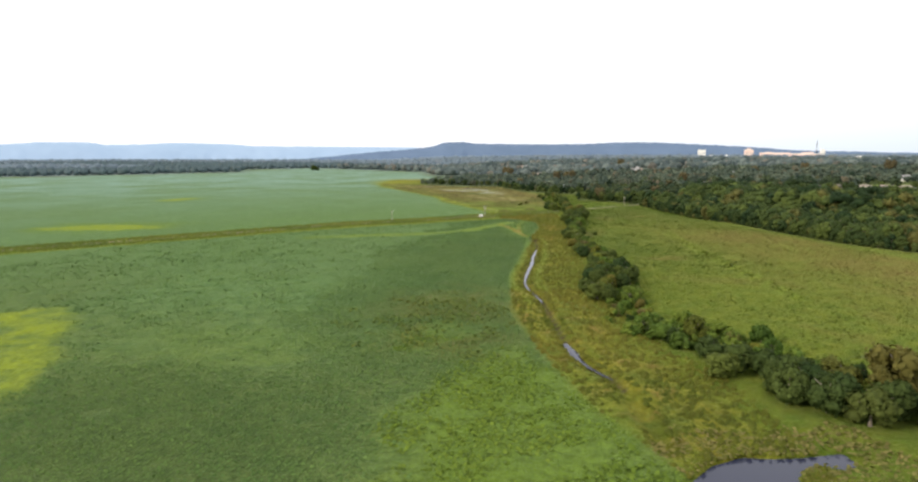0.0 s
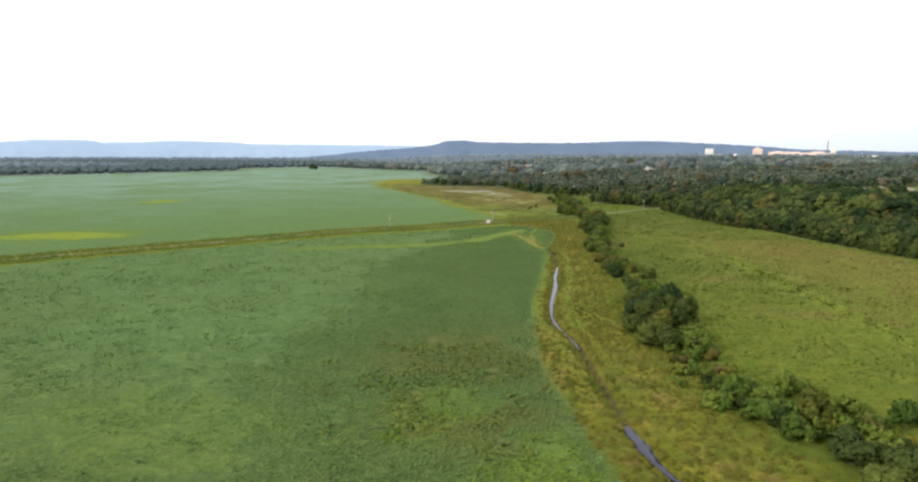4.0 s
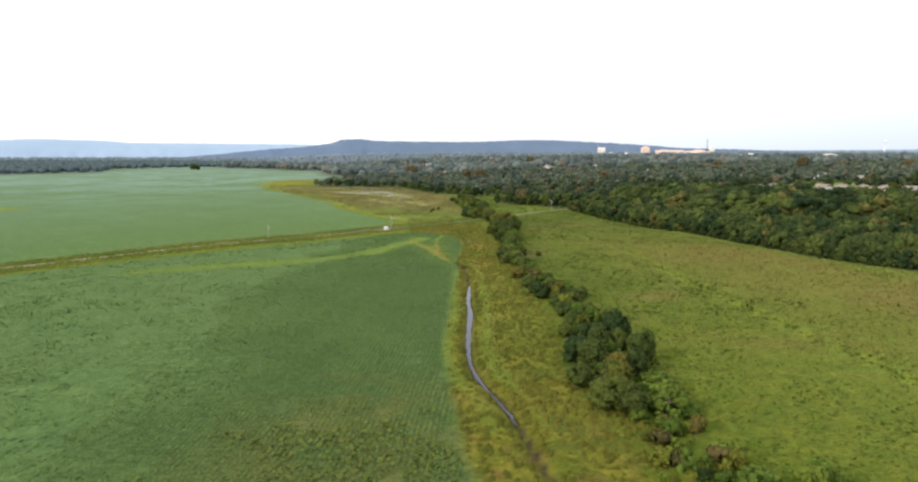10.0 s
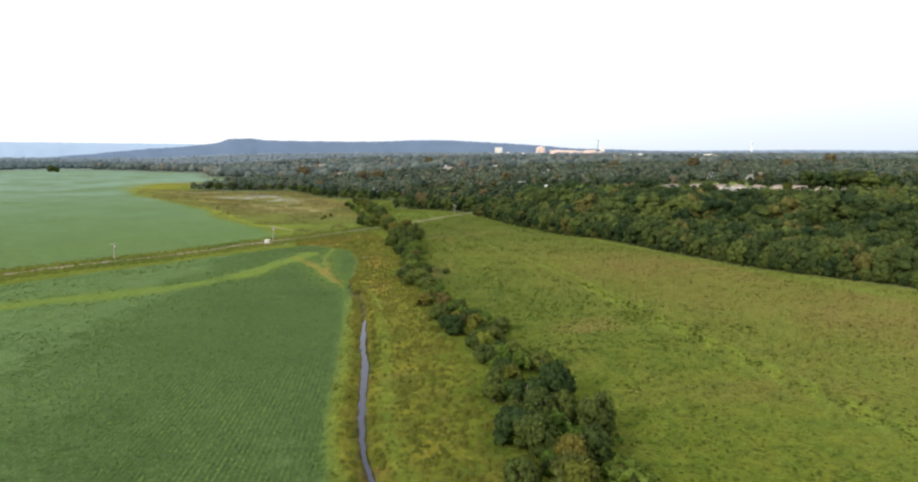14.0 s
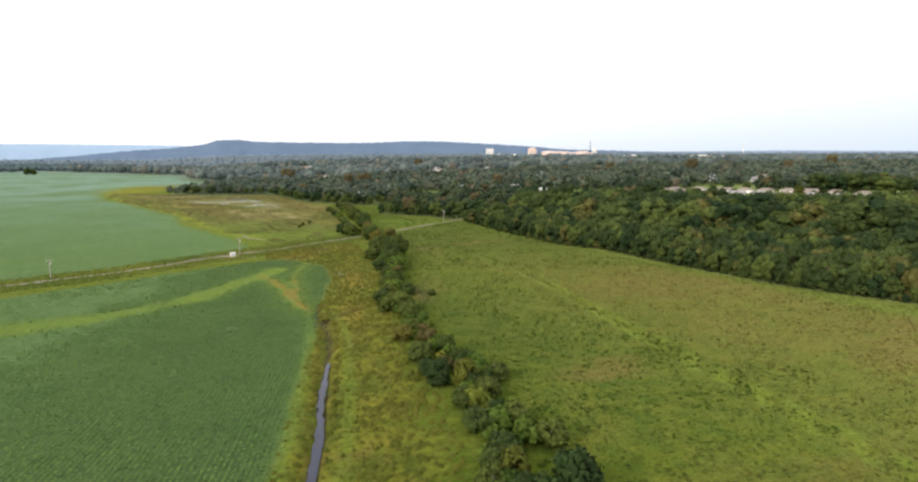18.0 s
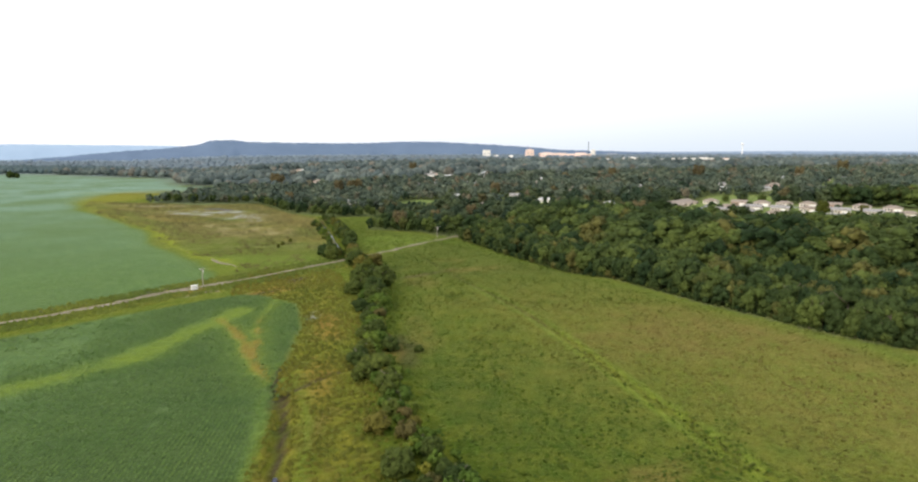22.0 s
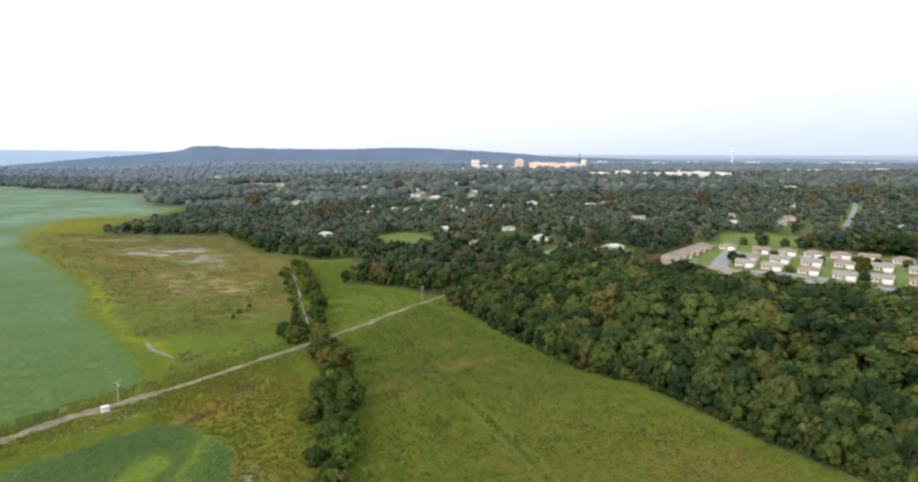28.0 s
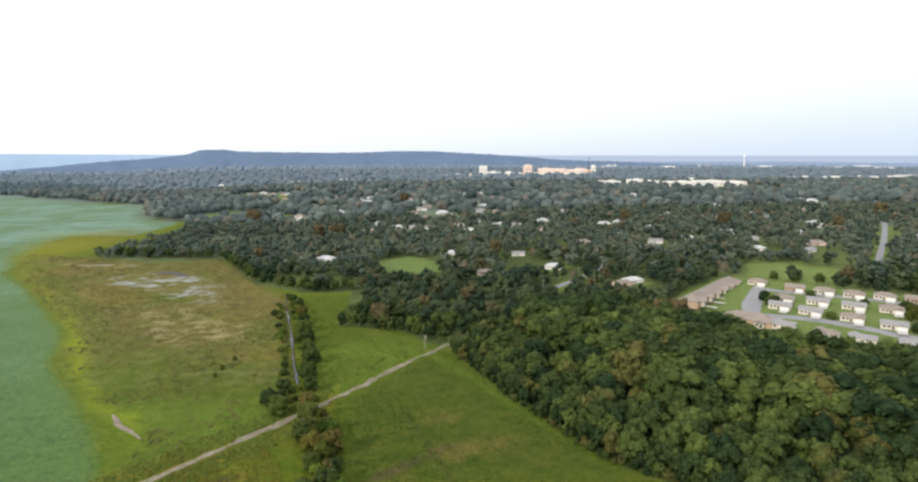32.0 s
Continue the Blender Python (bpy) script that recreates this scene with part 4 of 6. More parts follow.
# smaller bushes between them: (up to y, smallest, largest, spread, step)
HEDGE_RUNS = ((128, 0.7, 1.2, 6.0, 3.0), (186, 0.6, 1.1, 7.0, 1.9), (204, 0.5, 0.9, 5.0, 2.2), (256, 0.7, 1.2, 7.0, 2.2), (300, 0.7, 1.2, 4.5, 2.2), (345, 0.7, 1.15, 3.4, 2.4), (374, 0.7, 1.2, 3.4, 2.6), (425, 0.8, 1.25, 2.6, 2.0), (500, 0.8, 1.3, 4.4, 2.4), (530, 0.8, 1.3, 4.6, 3.0), (800, 0.6, 1.1, 6.5, 3.0))
s = 0.0
while s < run[-1]:
    x, y = along(s)
    _, lo, hi, side, step = next(row for row in HEDGE_RUNS if y < row[0])
    off = (tr.random(2) - 0.5) * 2 * side
    x, y = x + off[0] * (0.75 if y < 190 else 1), y + off[1] * (0.9 if y < 190 else 0.4)
    if not near_road(x, y, 3.6) and (y < 556 or line_dist(np.array([x]), np.array([y]), CREEK)[0] > 3.0):
        k = lo + (hi - lo) * tr.random()
        turn = tr.random()
        kind = KIND_OLIVE if turn < 0.05 else KIND_RUSSET if turn < 0.16 else KIND_BUSH[int(tr.integers(4))] if turn < 0.72 else KIND_HEDGE[int(tr.integers(5))]
        k *= 0.55 if kind is KIND_OLIVE or kind in KIND_HEDGE else 1.0
        put(kind, x, y, k, k * (0.85 + 0.3 * tr.random()), group="hedgerow trees" if kind is KIND_OLIVE or kind in KIND_HEDGE else "hedgerow shrubs")
    s += step * (0.7 + 0.6 * tr.random())

for x, y, k in ((-115, 579, 0.9), (-115, 569, 0.8), (-113, 592, 0.85)):
    put(KIND_OLIVE, x, y, k * 0.42, group="marsh shrubs", label="small yellow-green shrub among the marsh reeds")

# single trees of another colour
for x, y, k in ((-20.9, 289, 0.85), (-53, 489, 0.95), (14, 163, 1.0), (3, 184, 0.5), (-11, 211, 0.9), (-16, 252, 0.75)):
    put(KIND_OLIVE, x, y, k, group="hedgerow trees")
for x, y, k in ((49, 133, 1.75), (-51, 494, 1.25), (-66, 528, 1.2), (-61, 508, 1.1), (-1, 209, 0.45), (0, 196, 0.5)):
    put(KIND_AMBER, x, y, k, group="hedgerow trees")
for x, y, k in ((-46, 646, 1.05), (-19, 672, 0.9), (11, 688, 0.95), (-140, 1004, 1.3), (-124, 1002, 1.2), (-114, 999, 1.3), (-265, 1174, 1.7), (-255, 1170, 1.5), (47, 832, 1.2), (307, 929, 1.5), (121, 612, 1.15), (112, 615, 1.1), (538, 995, 1.5), (-177, 876, 1.0), (-51, 1319, 1.6), (150, 960, 1.1), (225, 1010, 1.2), (420, 905, 1.2)):
    put(KIND_AUTUMN, x, y, 1.2 * k, 1.3 * k, group="autumn trees")

# front rows of the wood, and the grove by the small meadow
edge_line = np.array(catmull(EDGE, 1.0))
erun = np.r_[0, np.cumsum(np.linalg.norm(np.diff(edge_line, axis=0), axis=1))]
near_spots = []
for row, (back, step, lo, hi) in enumerate(((3.4, 4.6, 0.42, 0.72), (8.0, 6.2, 0.66, 0.95), (14.5, 7.6, 0.80, 1.08))):
    s = row * 2.0
    while s < erun[-1]:
        x, y = np.interp(s, erun, edge_line[:, 0]), np.interp(s, erun, edge_line[:, 1])
        x, y = x + 0.884 * back + tr.normal(0, 1.0), y + 0.467 * back + tr.normal(0, 1.0)
        near_spots.append((x, y, lo + (hi - lo) * tr.random()))
        s += step * (0.75 + 0.5 * tr.random())
for x0, y0, x1, y1, n in ((-68, 651, -30, 637, 9), (-30, 637, -10, 613, 6), (-66, 664, -14, 650, 9), (-60, 680, 0, 660, 9)):
    for k in range(n):
        t = (k + 0.8 * tr.random()) / n
        near_spots.append((x0 + (x1 - x0) * t + tr.normal(0, 1.2), y0 + (y1 - y0) * t + tr.normal(0, 1.2), 0.58 + 0.30 * tr.random()))
back_spots = []
for x0, y0, x1, y1, n in ((-150, 778, -104, 744, 9), (-104, 744, -72, 748, 6), (-214, 896, -152, 784, 15), (-347, 916, -214, 898, 17)):
    for k in range(n):
        t = (k + 0.8 * tr.random()) / n
        back_spots.append((x0 + (x1 - x0) * t + tr.normal(0, 1.2), y0 + (y1 - y0) * t + tr.normal(0, 1.2), 0.55 + 0.3 * tr.random()))
near_spots.sort(key=lambda q: q[1])
for x, y, k in near_spots[:62]:
    put(KIND_WOOD[int(tr.integers(6))], x, y, k, k * (0.88 + 0.25 * tr.random()), group="trees at the wood's edge")
back_spots += near_spots[62:]


def joined_woods(name, spots, sizes, blobs, leaves, leaf, mat, label, variants=7, core=True, drop=0.3, soft=0.0, skin=None):
    """Many crowns in one mesh, from a few shapes turned and scaled."""
    r = np.random.default_rng(len(name) + leaves)
    shapes = [dome_arrays(r, 5.8, 14.0, 0.5, *skin, blobs, leaves, leaf) if skin else crown_arrays(r, 5.5, 14.0, 1.0, blobs, leaves, leaf, core, soft) for _ in range(variants)]
    V, F, T, at = [], [], [], 0
    for (x, y), k in zip(spots, sizes):
        v, f = shapes[int(r.integers(variants))]
        a = r.random() * 6.283
        ca, sa = math.cos(a), math.sin(a)
        kz = (0.45 * k + 0.5 * min(1, 2 * k - 0.2)) * (0.85 + 0.3 * r.random())
        V.append(np.stack([x + k * (v[:, 0] * ca - v[:, 1] * sa), y + k * (v[:, 0] * sa + v[:, 1] * ca), v[:, 2] * kz + rise(x, y) - drop], 1))
        F.append(f + at)
        T.append(np.full(len(v), r.random()))
        at += len(v)
    ob = mesh_object(name, np.concatenate(V), np.concatenate(F), mat, smooth=skin is not None, attrs=dict(tint=np.concatenate(T)))
    return tagged(ob, label, "woodland", kind="stuff")


def scatter(x0, x1, y0, y1, step, seed, test):
    r = np.random.default_rng(seed)
    xs, ys = np.meshgrid(np.arange(x0, x1, step), np.arange(y0, y1, step))
    xs = xs.ravel() + (r.random(xs.size) - 0.5) * step * 0.9
    ys = ys.ravel() + (r.random(ys.size) - 0.5) * step * 0.9
    ok = test(xs, ys)
    return np.stack([xs[ok], ys[ok]], 1), r


def seen(x, y):
    return (x < 0.90 * (y - 120) + 60) & (x > -1.45 * y - 60)


edge_all = EDGE + [(-20, 618), (-30, 638), (-70, 652), (-72, 742), (-104, 738), (-152, 772), (-214, 890), (-280, 877), (-347, 912)]
pts, r0 = scatter(-10, 330, 290, 640, 8.6, 31, lambda x, y: far_wood(x, y) & seen(x, y) & (line_dist(x, y, edge_all) > 17) & (line_dist(x, y, ESTATE) > 5))
sizes = 0.66 + 0.72 * r0.random(len(pts)) ** 0.8
sizes = np.where(line_dist(pts[:, 0], pts[:, 1], ESTATE) < 80, 1.95 + 0.5 * r0.random(len(pts)), sizes)
sizes = np.where(line_dist(pts[:, 0], pts[:, 1], ESTATE) < 28, 1.30 + 0.4 * r0.random(len(pts)), sizes)
pts = np.concatenate([pts, [q[:2] for q in back_spots]])
sizes = np.r_[sizes, [q[2] for q in back_spots]]
under = np.array([(np.interp(q, erun, edge_line[:, 0]) + 0.884 * (1.6 + tr.normal(0, 0.8)), np.interp(q, erun, edge_line[:, 1]) + 0.467 * (1.6 + tr.normal(0, 0.8))) for q in np.arange(0, erun[-1], 2.4)])
pts = np.concatenate([pts, under])
sizes = np.r_[sizes, 0.16 + 0.16 * tr.random(len(under))]
joined_woods("woodland", pts, sizes, 22, 320, 0.52, M_LEAF, "dense green broadleaf woodland beside the pasture", 12, soft=0.2)

# brambles and low growth that fill the hedge
brush = []
for q in np.r_[np.arange(0, 130, 0.5), np.arange(130, run[-1], 1.1)]:
    x, y = along(q)
    if 520 < y < 556:
        continue
    w = np.interp(y, [108, 190, 260, 320, 420, 500, 600], [6.5, 5.5, 4.5, 3.2, 3.5, 4.5, 6.0])
    brush.append((x + tr.normal(0, 0.55) * w, y + tr.normal(0, 0.4) * w, (0.10 + 0.20 * tr.random() ** 1.6) * (1.3 if y < 180 else 0.7 if y < 222 else 1.0)))
brush = [q for q in brush if line_dist(np.array([q[0]]), np.array([q[1]]), road_line)[0] > 3.2 and line_dist(np.array([q[0]]), np.array([q[1]]), CREEK)[0] > 2.0]
joined_woods("hedge_brush", [q[:2] for q in brush], [q[2] for q in brush], 6, 44, 1.3, M_BUSH, "brambles and low bushes along the hedgerow", 6)


# ---- houses and town ----
def wall_mat(name, c, rough=0.8):
    return speckled(name, tuple(0.88 * v for v in c), c, 3, rough, big=0.3)


M_BRICK = wall_mat("tan_brick", (0.52, 0.38, 0.28))
M_CREAM = wall_mat("cream_siding", (0.74, 0.68, 0.58))
M_PINK = wall_mat("salmon_brick", (0.82, 0.62, 0.54))
M_PALE = wall_mat("pale_plaster", (0.86, 0.83, 0.79))
M_ROOF_T = speckled("tan_shingles", (0.23, 0.19, 0.16), (0.33, 0.285, 0.245), 2, 0.95)
M_ROOF_G = speckled("grey_shingles", (0.25, 0.24, 0.24), (0.35, 0.34, 0.34), 2, 0.95)
M_ROOF_W = speckled("white_metal_roof", (0.48, 0.49, 0.50), (0.60, 0.60, 0.60), 1, 0.5)
M_GLASS = bpy.data.materials.new("window_glass")
M_GLASS.use_nodes = True
gb = M_GLASS.node_tree.nodes["Principled BSDF"]
gb.inputs["Base Color"].default_value, gb.inputs["Roughness"].default_value = (0.02, 0.025, 0.03, 1), 0.08
M_FARGLASS = speckled("tinted_window_glass", (0.22, 0.25, 0.30), (0.32, 0.35, 0.40), 0.5, 0.2)
M_DARK = speckled("dark_metal", (0.03, 0.03, 0.03), (0.06, 0.06, 0.06), 6, 0.6)
M_WOODPOLE = speckled("weathered_pole_wood", (0.30, 0.27, 0.23), (0.45, 0.42, 0.37), 8, 0.9)


def prism_roof(lx, ly, z, h, over, hip):
    """A closed gable or hip roof slab over a box lx by ly."""
    a, b = lx / 2 + over, ly / 2 + over
    r = a - (b if hip else 0)
    bm = bmesh.new()
    lo = [bm.verts.new(p) for p in ((-a, -b, z), (a, -b, z), (a, b, z), (-a, b, z))]
    mid = [bm.verts.new((*q.co[:2], z + 0.18)) for q in lo]
    t0, t1 = bm.verts.new((-r, 0, z + h)), bm.verts.new((r, 0, z + h))
    bm.faces.new(lo[::-1])
    for i in range(4):
        j = (i + 1) % 4
        bm.faces.new((lo[i], lo[j], mid[j], mid[i]))
    bm.faces.new((mid[0], mid[1], t1, t0))
    bm.faces.new((mid[2], mid[3], t0, t1))
    bm.faces.new((mid[1], mid[2], t1))
    bm.faces.new((mid[3], mid[0], t0))
    return bm


def window_part(e, x, y, z, w, h, facing):
    fr = part("window", box_bm(w + 0.2, 0.10, h + 0.2, (x, y, z)), M_WHITE, e)
    part("pane", box_bm(w, 0.06, h, (x, y + 0.04 * facing, z)), M_GLASS, fr)


def make_house(lx, ly, wall, roof, hip, label, garage=True, name="house"):
    e = thing(name, Matrix.Translation((0, 0, -500)), label, "house")
    hgt = 2.7
    part("wall", box_bm(lx, ly, hgt + 0.6, (0, 0, hgt / 2 - 0.3)), wall, e)
    part("roof", prism_roof(lx, ly, hgt, ly * 0.27, 0.5, hip), roof, e)
    if garage:
        part("wall", box_bm(5.6, 2.4, hgt + 0.55, (lx * 0.28, -ly / 2 - 1.15, hgt / 2 - 0.28)), wall, e)
        g = prism_roof(3.6, 6.0, hgt - 0.02, 1.7, 0.35, False)
        bmesh.ops.rotate(g, cent=(0, 0, 0), matrix=Matrix.Rotation(radians(90), 3, "Z"), verts=g.verts)
        bmesh.ops.translate(g, vec=(lx * 0.28, -ly / 2 - 0.6, 0), verts=g.verts)
        part("gable_roof", g, roof, e)
        part("garage_door", box_bm(4.6, 0.12, 2.2, (lx * 0.28, -ly / 2 - 2.38, 1.1), 0.03), M_WHITE, e)
        part("driveway", box_bm(5.0, 7.5, 0.12, (lx * 0.28, -ly / 2 - 6.1, 0.10)), M_CONCRETE, e)
    part("door", box_bm(1.0, 0.12, 2.05, (-lx * 0.04, -ly / 2 - 0.03, 1.02), 0.02), M_DARK, e)
    for x in (-lx * 0.36, -lx * 0.19):
        window_part(e, x, -ly / 2 - 0.02, 1.5, 1.3, 1.2, -1)
    for x in (-lx * 0.3, 0.0, lx * 0.3):
        window_part(e, x, ly / 2 + 0.02, 1.5, 1.3, 1.1, 1)
    return e


H_TAN = make_house(13.0, 8.2, M_CREAM, M_ROOF_T, True, "single-storey cream house with tan hip roof and lawn")
H_PINK = make_house(13.0, 8.0, M_BRICK, M_ROOF_T, False, "single-storey brick house with tan gable roof and garage")
H_GREY = make_house(13.5, 8.0, M_CREAM, M_ROOF_G, False, "single-storey cream house with grey gable roof on lawn")
H_TOWN = [make_house(15.0, 9.0, M_PALE, M_ROOF_G, False, "pale house with grey roof among town trees", False),
          make_house(16.0, 9.5, M_PALE, M_ROOF_W, True, "white house with pale metal roof among town trees", False),
          make_house(15.0, 9.0, M_PINK, M_ROOF_T, True, "brick house with brown roof among town trees", False)]


def put_house(kind, x, y, turn, s=1.0, group=""):
    m = Matrix.Translation((x, y, rise(x, y) + 0.05)) @ Matrix.Rotation(radians(turn), 4, "Z") @ Matrix.Diagonal((s, s, s, 1))
    ob = copy_thing(kind, m)
    ob.matrix_basis = m
    return tagged(ob, group=group)


ESTATE_ROWS = (((206, 682), (218, 660), (229, 648), (240, 637), (254, 630), (266, 621), (279, 609), (292, 597)), ((197, 638), (211, 627), (223, 614), (238, 605), (253, 594), (268, 583), (282, 571)),
               ((187, 625), (196, 611), (209, 596), (220, 581), (234, 571), (248, 560)), ((170, 594), (182, 577), (193, 567), (209, 555)))
for n, row in enumerate(ESTATE_ROWS):
    for k, (x, y) in enumerate(row):
        kind = (H_TAN, H_PINK, H_TAN, H_TAN)[k % 4] if n == 0 else (H_GREY, H_TAN, H_GREY)[(k + n) % 3]
        put_house(kind, x, y, -39 + (0 if n in (0, 2) else 180) * (n == 3) + (k * 37 % 7 - 3), 0.84, "houses of the estate")

# terrace of flats beside the parking court
def terrace(x, y, turn, length, label):
    e = thing("apartment_building", Matrix.Translation((x, y, rise(x, y))) @ Matrix.Rotation(radians(turn), 4, "Z"), label, "apartment building")
    part("wall", box_bm(length, 11, 4.2, (0, 0, 1.0)), M_BRICK, e)
    part("roof", prism_roof(length, 11, 3.1, 3.2, 0.6, True), M_ROOF_T, e)
    n = max(2, int(length // 12))
    for k in range(n):
        cx = -length / 2 + (k + 0.5) * length / n
        g = prism_roof(4.4, 5.0, 2.9, 1.6, 0.3, False)
        bmesh.ops.rotate(g, cent=(0, 0, 0), matrix=Matrix.Rotation(radians(90), 3, "Z"), verts=g.verts)
        bmesh.ops.translate(g, vec=(cx, -6.3, 0), verts=g.verts)
        part("gable_roof", g, M_ROOF_T, e)
        part("porch_wall", box_bm(4.4, 2.2, 3.0, (cx, -6.4, 1.4)), M_CREAM, e)
        part("door", box_bm(1.0, 0.1, 2.0, (cx + 1.0, -7.55, 1.1)), M_DARK, e)
        window_part(e, cx - 0.9, -7.52, 1.5, 1.2, 1.2, -1)
        part("walkway", box_bm(2.6, 7, 0.12, (cx, -11.0, 0.10)), M_CONCRETE, e)
    return e


terrace(166, 666, 46, 82, "long brick terrace of flats with brown hip roof")
terrace(158, 606, -39, 24, "short brick block of flats with brown roof")
ribbon("road", catmull([(203, 676), (190, 655), (176, 636), (166, 618)], 3), [7, 10, 11, 9], M_ASPHALT, 0.12, "grey asphalt court between the flats and houses", 0.1, 51)
ribbon("road", catmull([(166, 618), (188, 604), (203, 588), (219, 566), (245, 540), (290, 505)], 3), 7.0, M_ASPHALT, 0.14, "grey asphalt street through the housing estate", 0.05, 52)
ribbon("road", catmull([(199, 672), (210, 656), (226, 643), (250, 625), (266, 612), (300, 585), (330, 560)], 3), 6.5, M_ASPHALT, 0.16, "grey asphalt street along the upper houses", 0.05, 53)
ribbon("road", catmull([(52, 690), (62, 699), (75, 715), (94, 732), (118, 760), (134, 782)], 3), 5.5, M_ASPHALT, 0.25, "grey lane under the town trees", 0.1, 54)
ribbon("road", catmull([(306, 705), (318, 718), (372, 783), (420, 840), (500, 940), (560, 1020)], 6), 5.0, M_ASPHALT, 0.25, "long straight grey town street", 0.1, 55)

# houses that show through the trees of the town
TOWN_NEAR = [(88, 776, 1), (122, 707, 2), (131, 713, 1), (31, 772, 2), (7, 860, 1), (-35, 1043, 0), (-52, 1055, 1), (-75, 1096, 1), (65, 1027, 0), (80, 1032, 1), (94, 1020, 0), (339, 1061, 1), (207, 865, 0), (187, 912, 1), (180, 1144, 0), (355, 1030, 1), (372, 889, 1), (313, 792, 0), (392, 742, 1)]
TOWN_FAR = [(-389, 1724, 1), (-360, 1690, 2), (-330, 1672, 2), (-313, 1650, 1), (-410, 1700, 0), (-240, 1500, 1), (-120, 1400, 1), (-60, 1300, 0), (-150, 1250, 1), (10, 1180, 1), (-20, 1240, 0), (60, 1320, 1), (140, 1260, 1), (250, 1200, 0), (300, 1330, 1), (420, 1180, 1), (240, 960, 1), (275, 935, 0), (140, 880, 2), (300, 860, 0), (430, 960, 1), (460, 850, 1), (480, 1060, 0), (560, 1150, 1), (620, 1250, 1), (520, 1330, 0), (380, 1420, 1), (200, 1480, 0), (60, 1500, 1), (-80, 1560, 1), (660, 1080, 1), (720, 1180, 1)]
TOWN_HOUSES = TOWN_NEAR + TOWN_FAR
for k, (x, y, n) in enumerate(TOWN_HOUSES):
    put_house(H_TOWN[n], x, y, (k * 47) % 50 - 25, 0.85 + 0.2 * (y > 1100), "houses among town trees")


hr = np.random.default_rng(404)
while len(TOWN_HOUSES) < 165:
    x, y = -330 + 1050 * hr.random(), 780 + 950 * hr.random() ** 0.8
    if far_wood(np.array([x]), np.array([y]))[0] and seen(x, y) and min(math.hypot(x - q[0], y - q[1]) for q in TOWN_HOUSES) > 24 and x < 0.8 * (y - 300) and (x > -150 or y > 1180):
        TOWN_HOUSES.append((x, y, int(hr.integers(3))))
        put_house(H_TOWN[TOWN_HOUSES[-1][2]], x, y, 70 * hr.random() - 35, 0.72 + 0.3 * hr.random(), "houses among town trees")


def clear_of_houses(x, y):
    ok = np.ones(np.shape(x), bool)
    for hx, hy, _ in TOWN_HOUSES:
        d = 36 if hy < 1100 else 52
        ok &= ~((np.abs(x - hx) < (12 if hy < 1100 else 15)) & (y > hy - d) & (y < hy + 9))
    return ok


def block(name, x, y, lx, ly, h, mat, label, turn=0, base=None, tiers=(), category="building"):
    """A flat-roofed town building: body, parapet, roof plant and set-back tiers."""
    z = rise(x, y) if base is None else base
    e = thing(name, Matrix.Translation((x, y, z - 2)) @ Matrix.Rotation(radians(turn), 4, "Z"), label, category)
    part("wall", box_bm(lx, ly, h + 2, (0, 0, h / 2 + 1)), mat, e)
    part("parapet", box_bm(lx + 0.8, ly + 0.8, 1.0, (0, 0, h + 2.5)), M_PALE, e)
    n = max(2, int(lx // 14))
    for k in range(n):
        for level in (0.35, 0.66):
            part("window_band", box_bm(lx / n * 0.5, 0.3, h * 0.07, (-lx / 2 + (k + 0.5) * lx / n, -ly / 2 - 0.1, h * level + 2)), M_FARGLASS, e)
    for tx, tw, th in tiers:
        part("tier", box_bm(tw, ly * 0.6, th, (tx, 0, h + 2 + th / 2)), mat, e)
    return e


block("tower_building", 199, 2461, 26, 24, 37, M_PALE, "tall white slab building above the town trees", 0, 27)
block("warehouse", 226, 2466, 70, 30, 14, M_PALE, "low white building beside the tower", 0, 27, ((10, 16, 5),))
block("warehouse", 310, 2470, 60, 30, 12, M_PALE, "low white flat-roofed building in town", 0, 27, ((-18, 14, 6),))
block("warehouse", 140, 2475, 80, 30, 8, M_PALE, "long low pale shed in town", 0, 27)
block("brick_tower", 364, 2480, 28, 28, 36, M_PINK, "salmon brick tower of the large town building", 0, 28, ((0, 14, 5),))
block("brick_building", 452, 2484, 96, 40, 25, M_PINK, "long salmon brick building with flat roof", 0, 28, ((-20, 24, 3),))
block("brick_building", 550, 2486, 96, 40, 22, M_PINK, "long salmon brick wing with pale base", 0, 28, ((10, 34, 5),))
block("podium_building", 470, 2455, 190, 24, 11, M_PALE, "low pale podium before the brick building", 0, 28)
block("round_tower", 608, 2484, 14, 14, 36, M_PALE, "slim white tower at the brick building's end", 0, 28, ((0, 8, 3),))
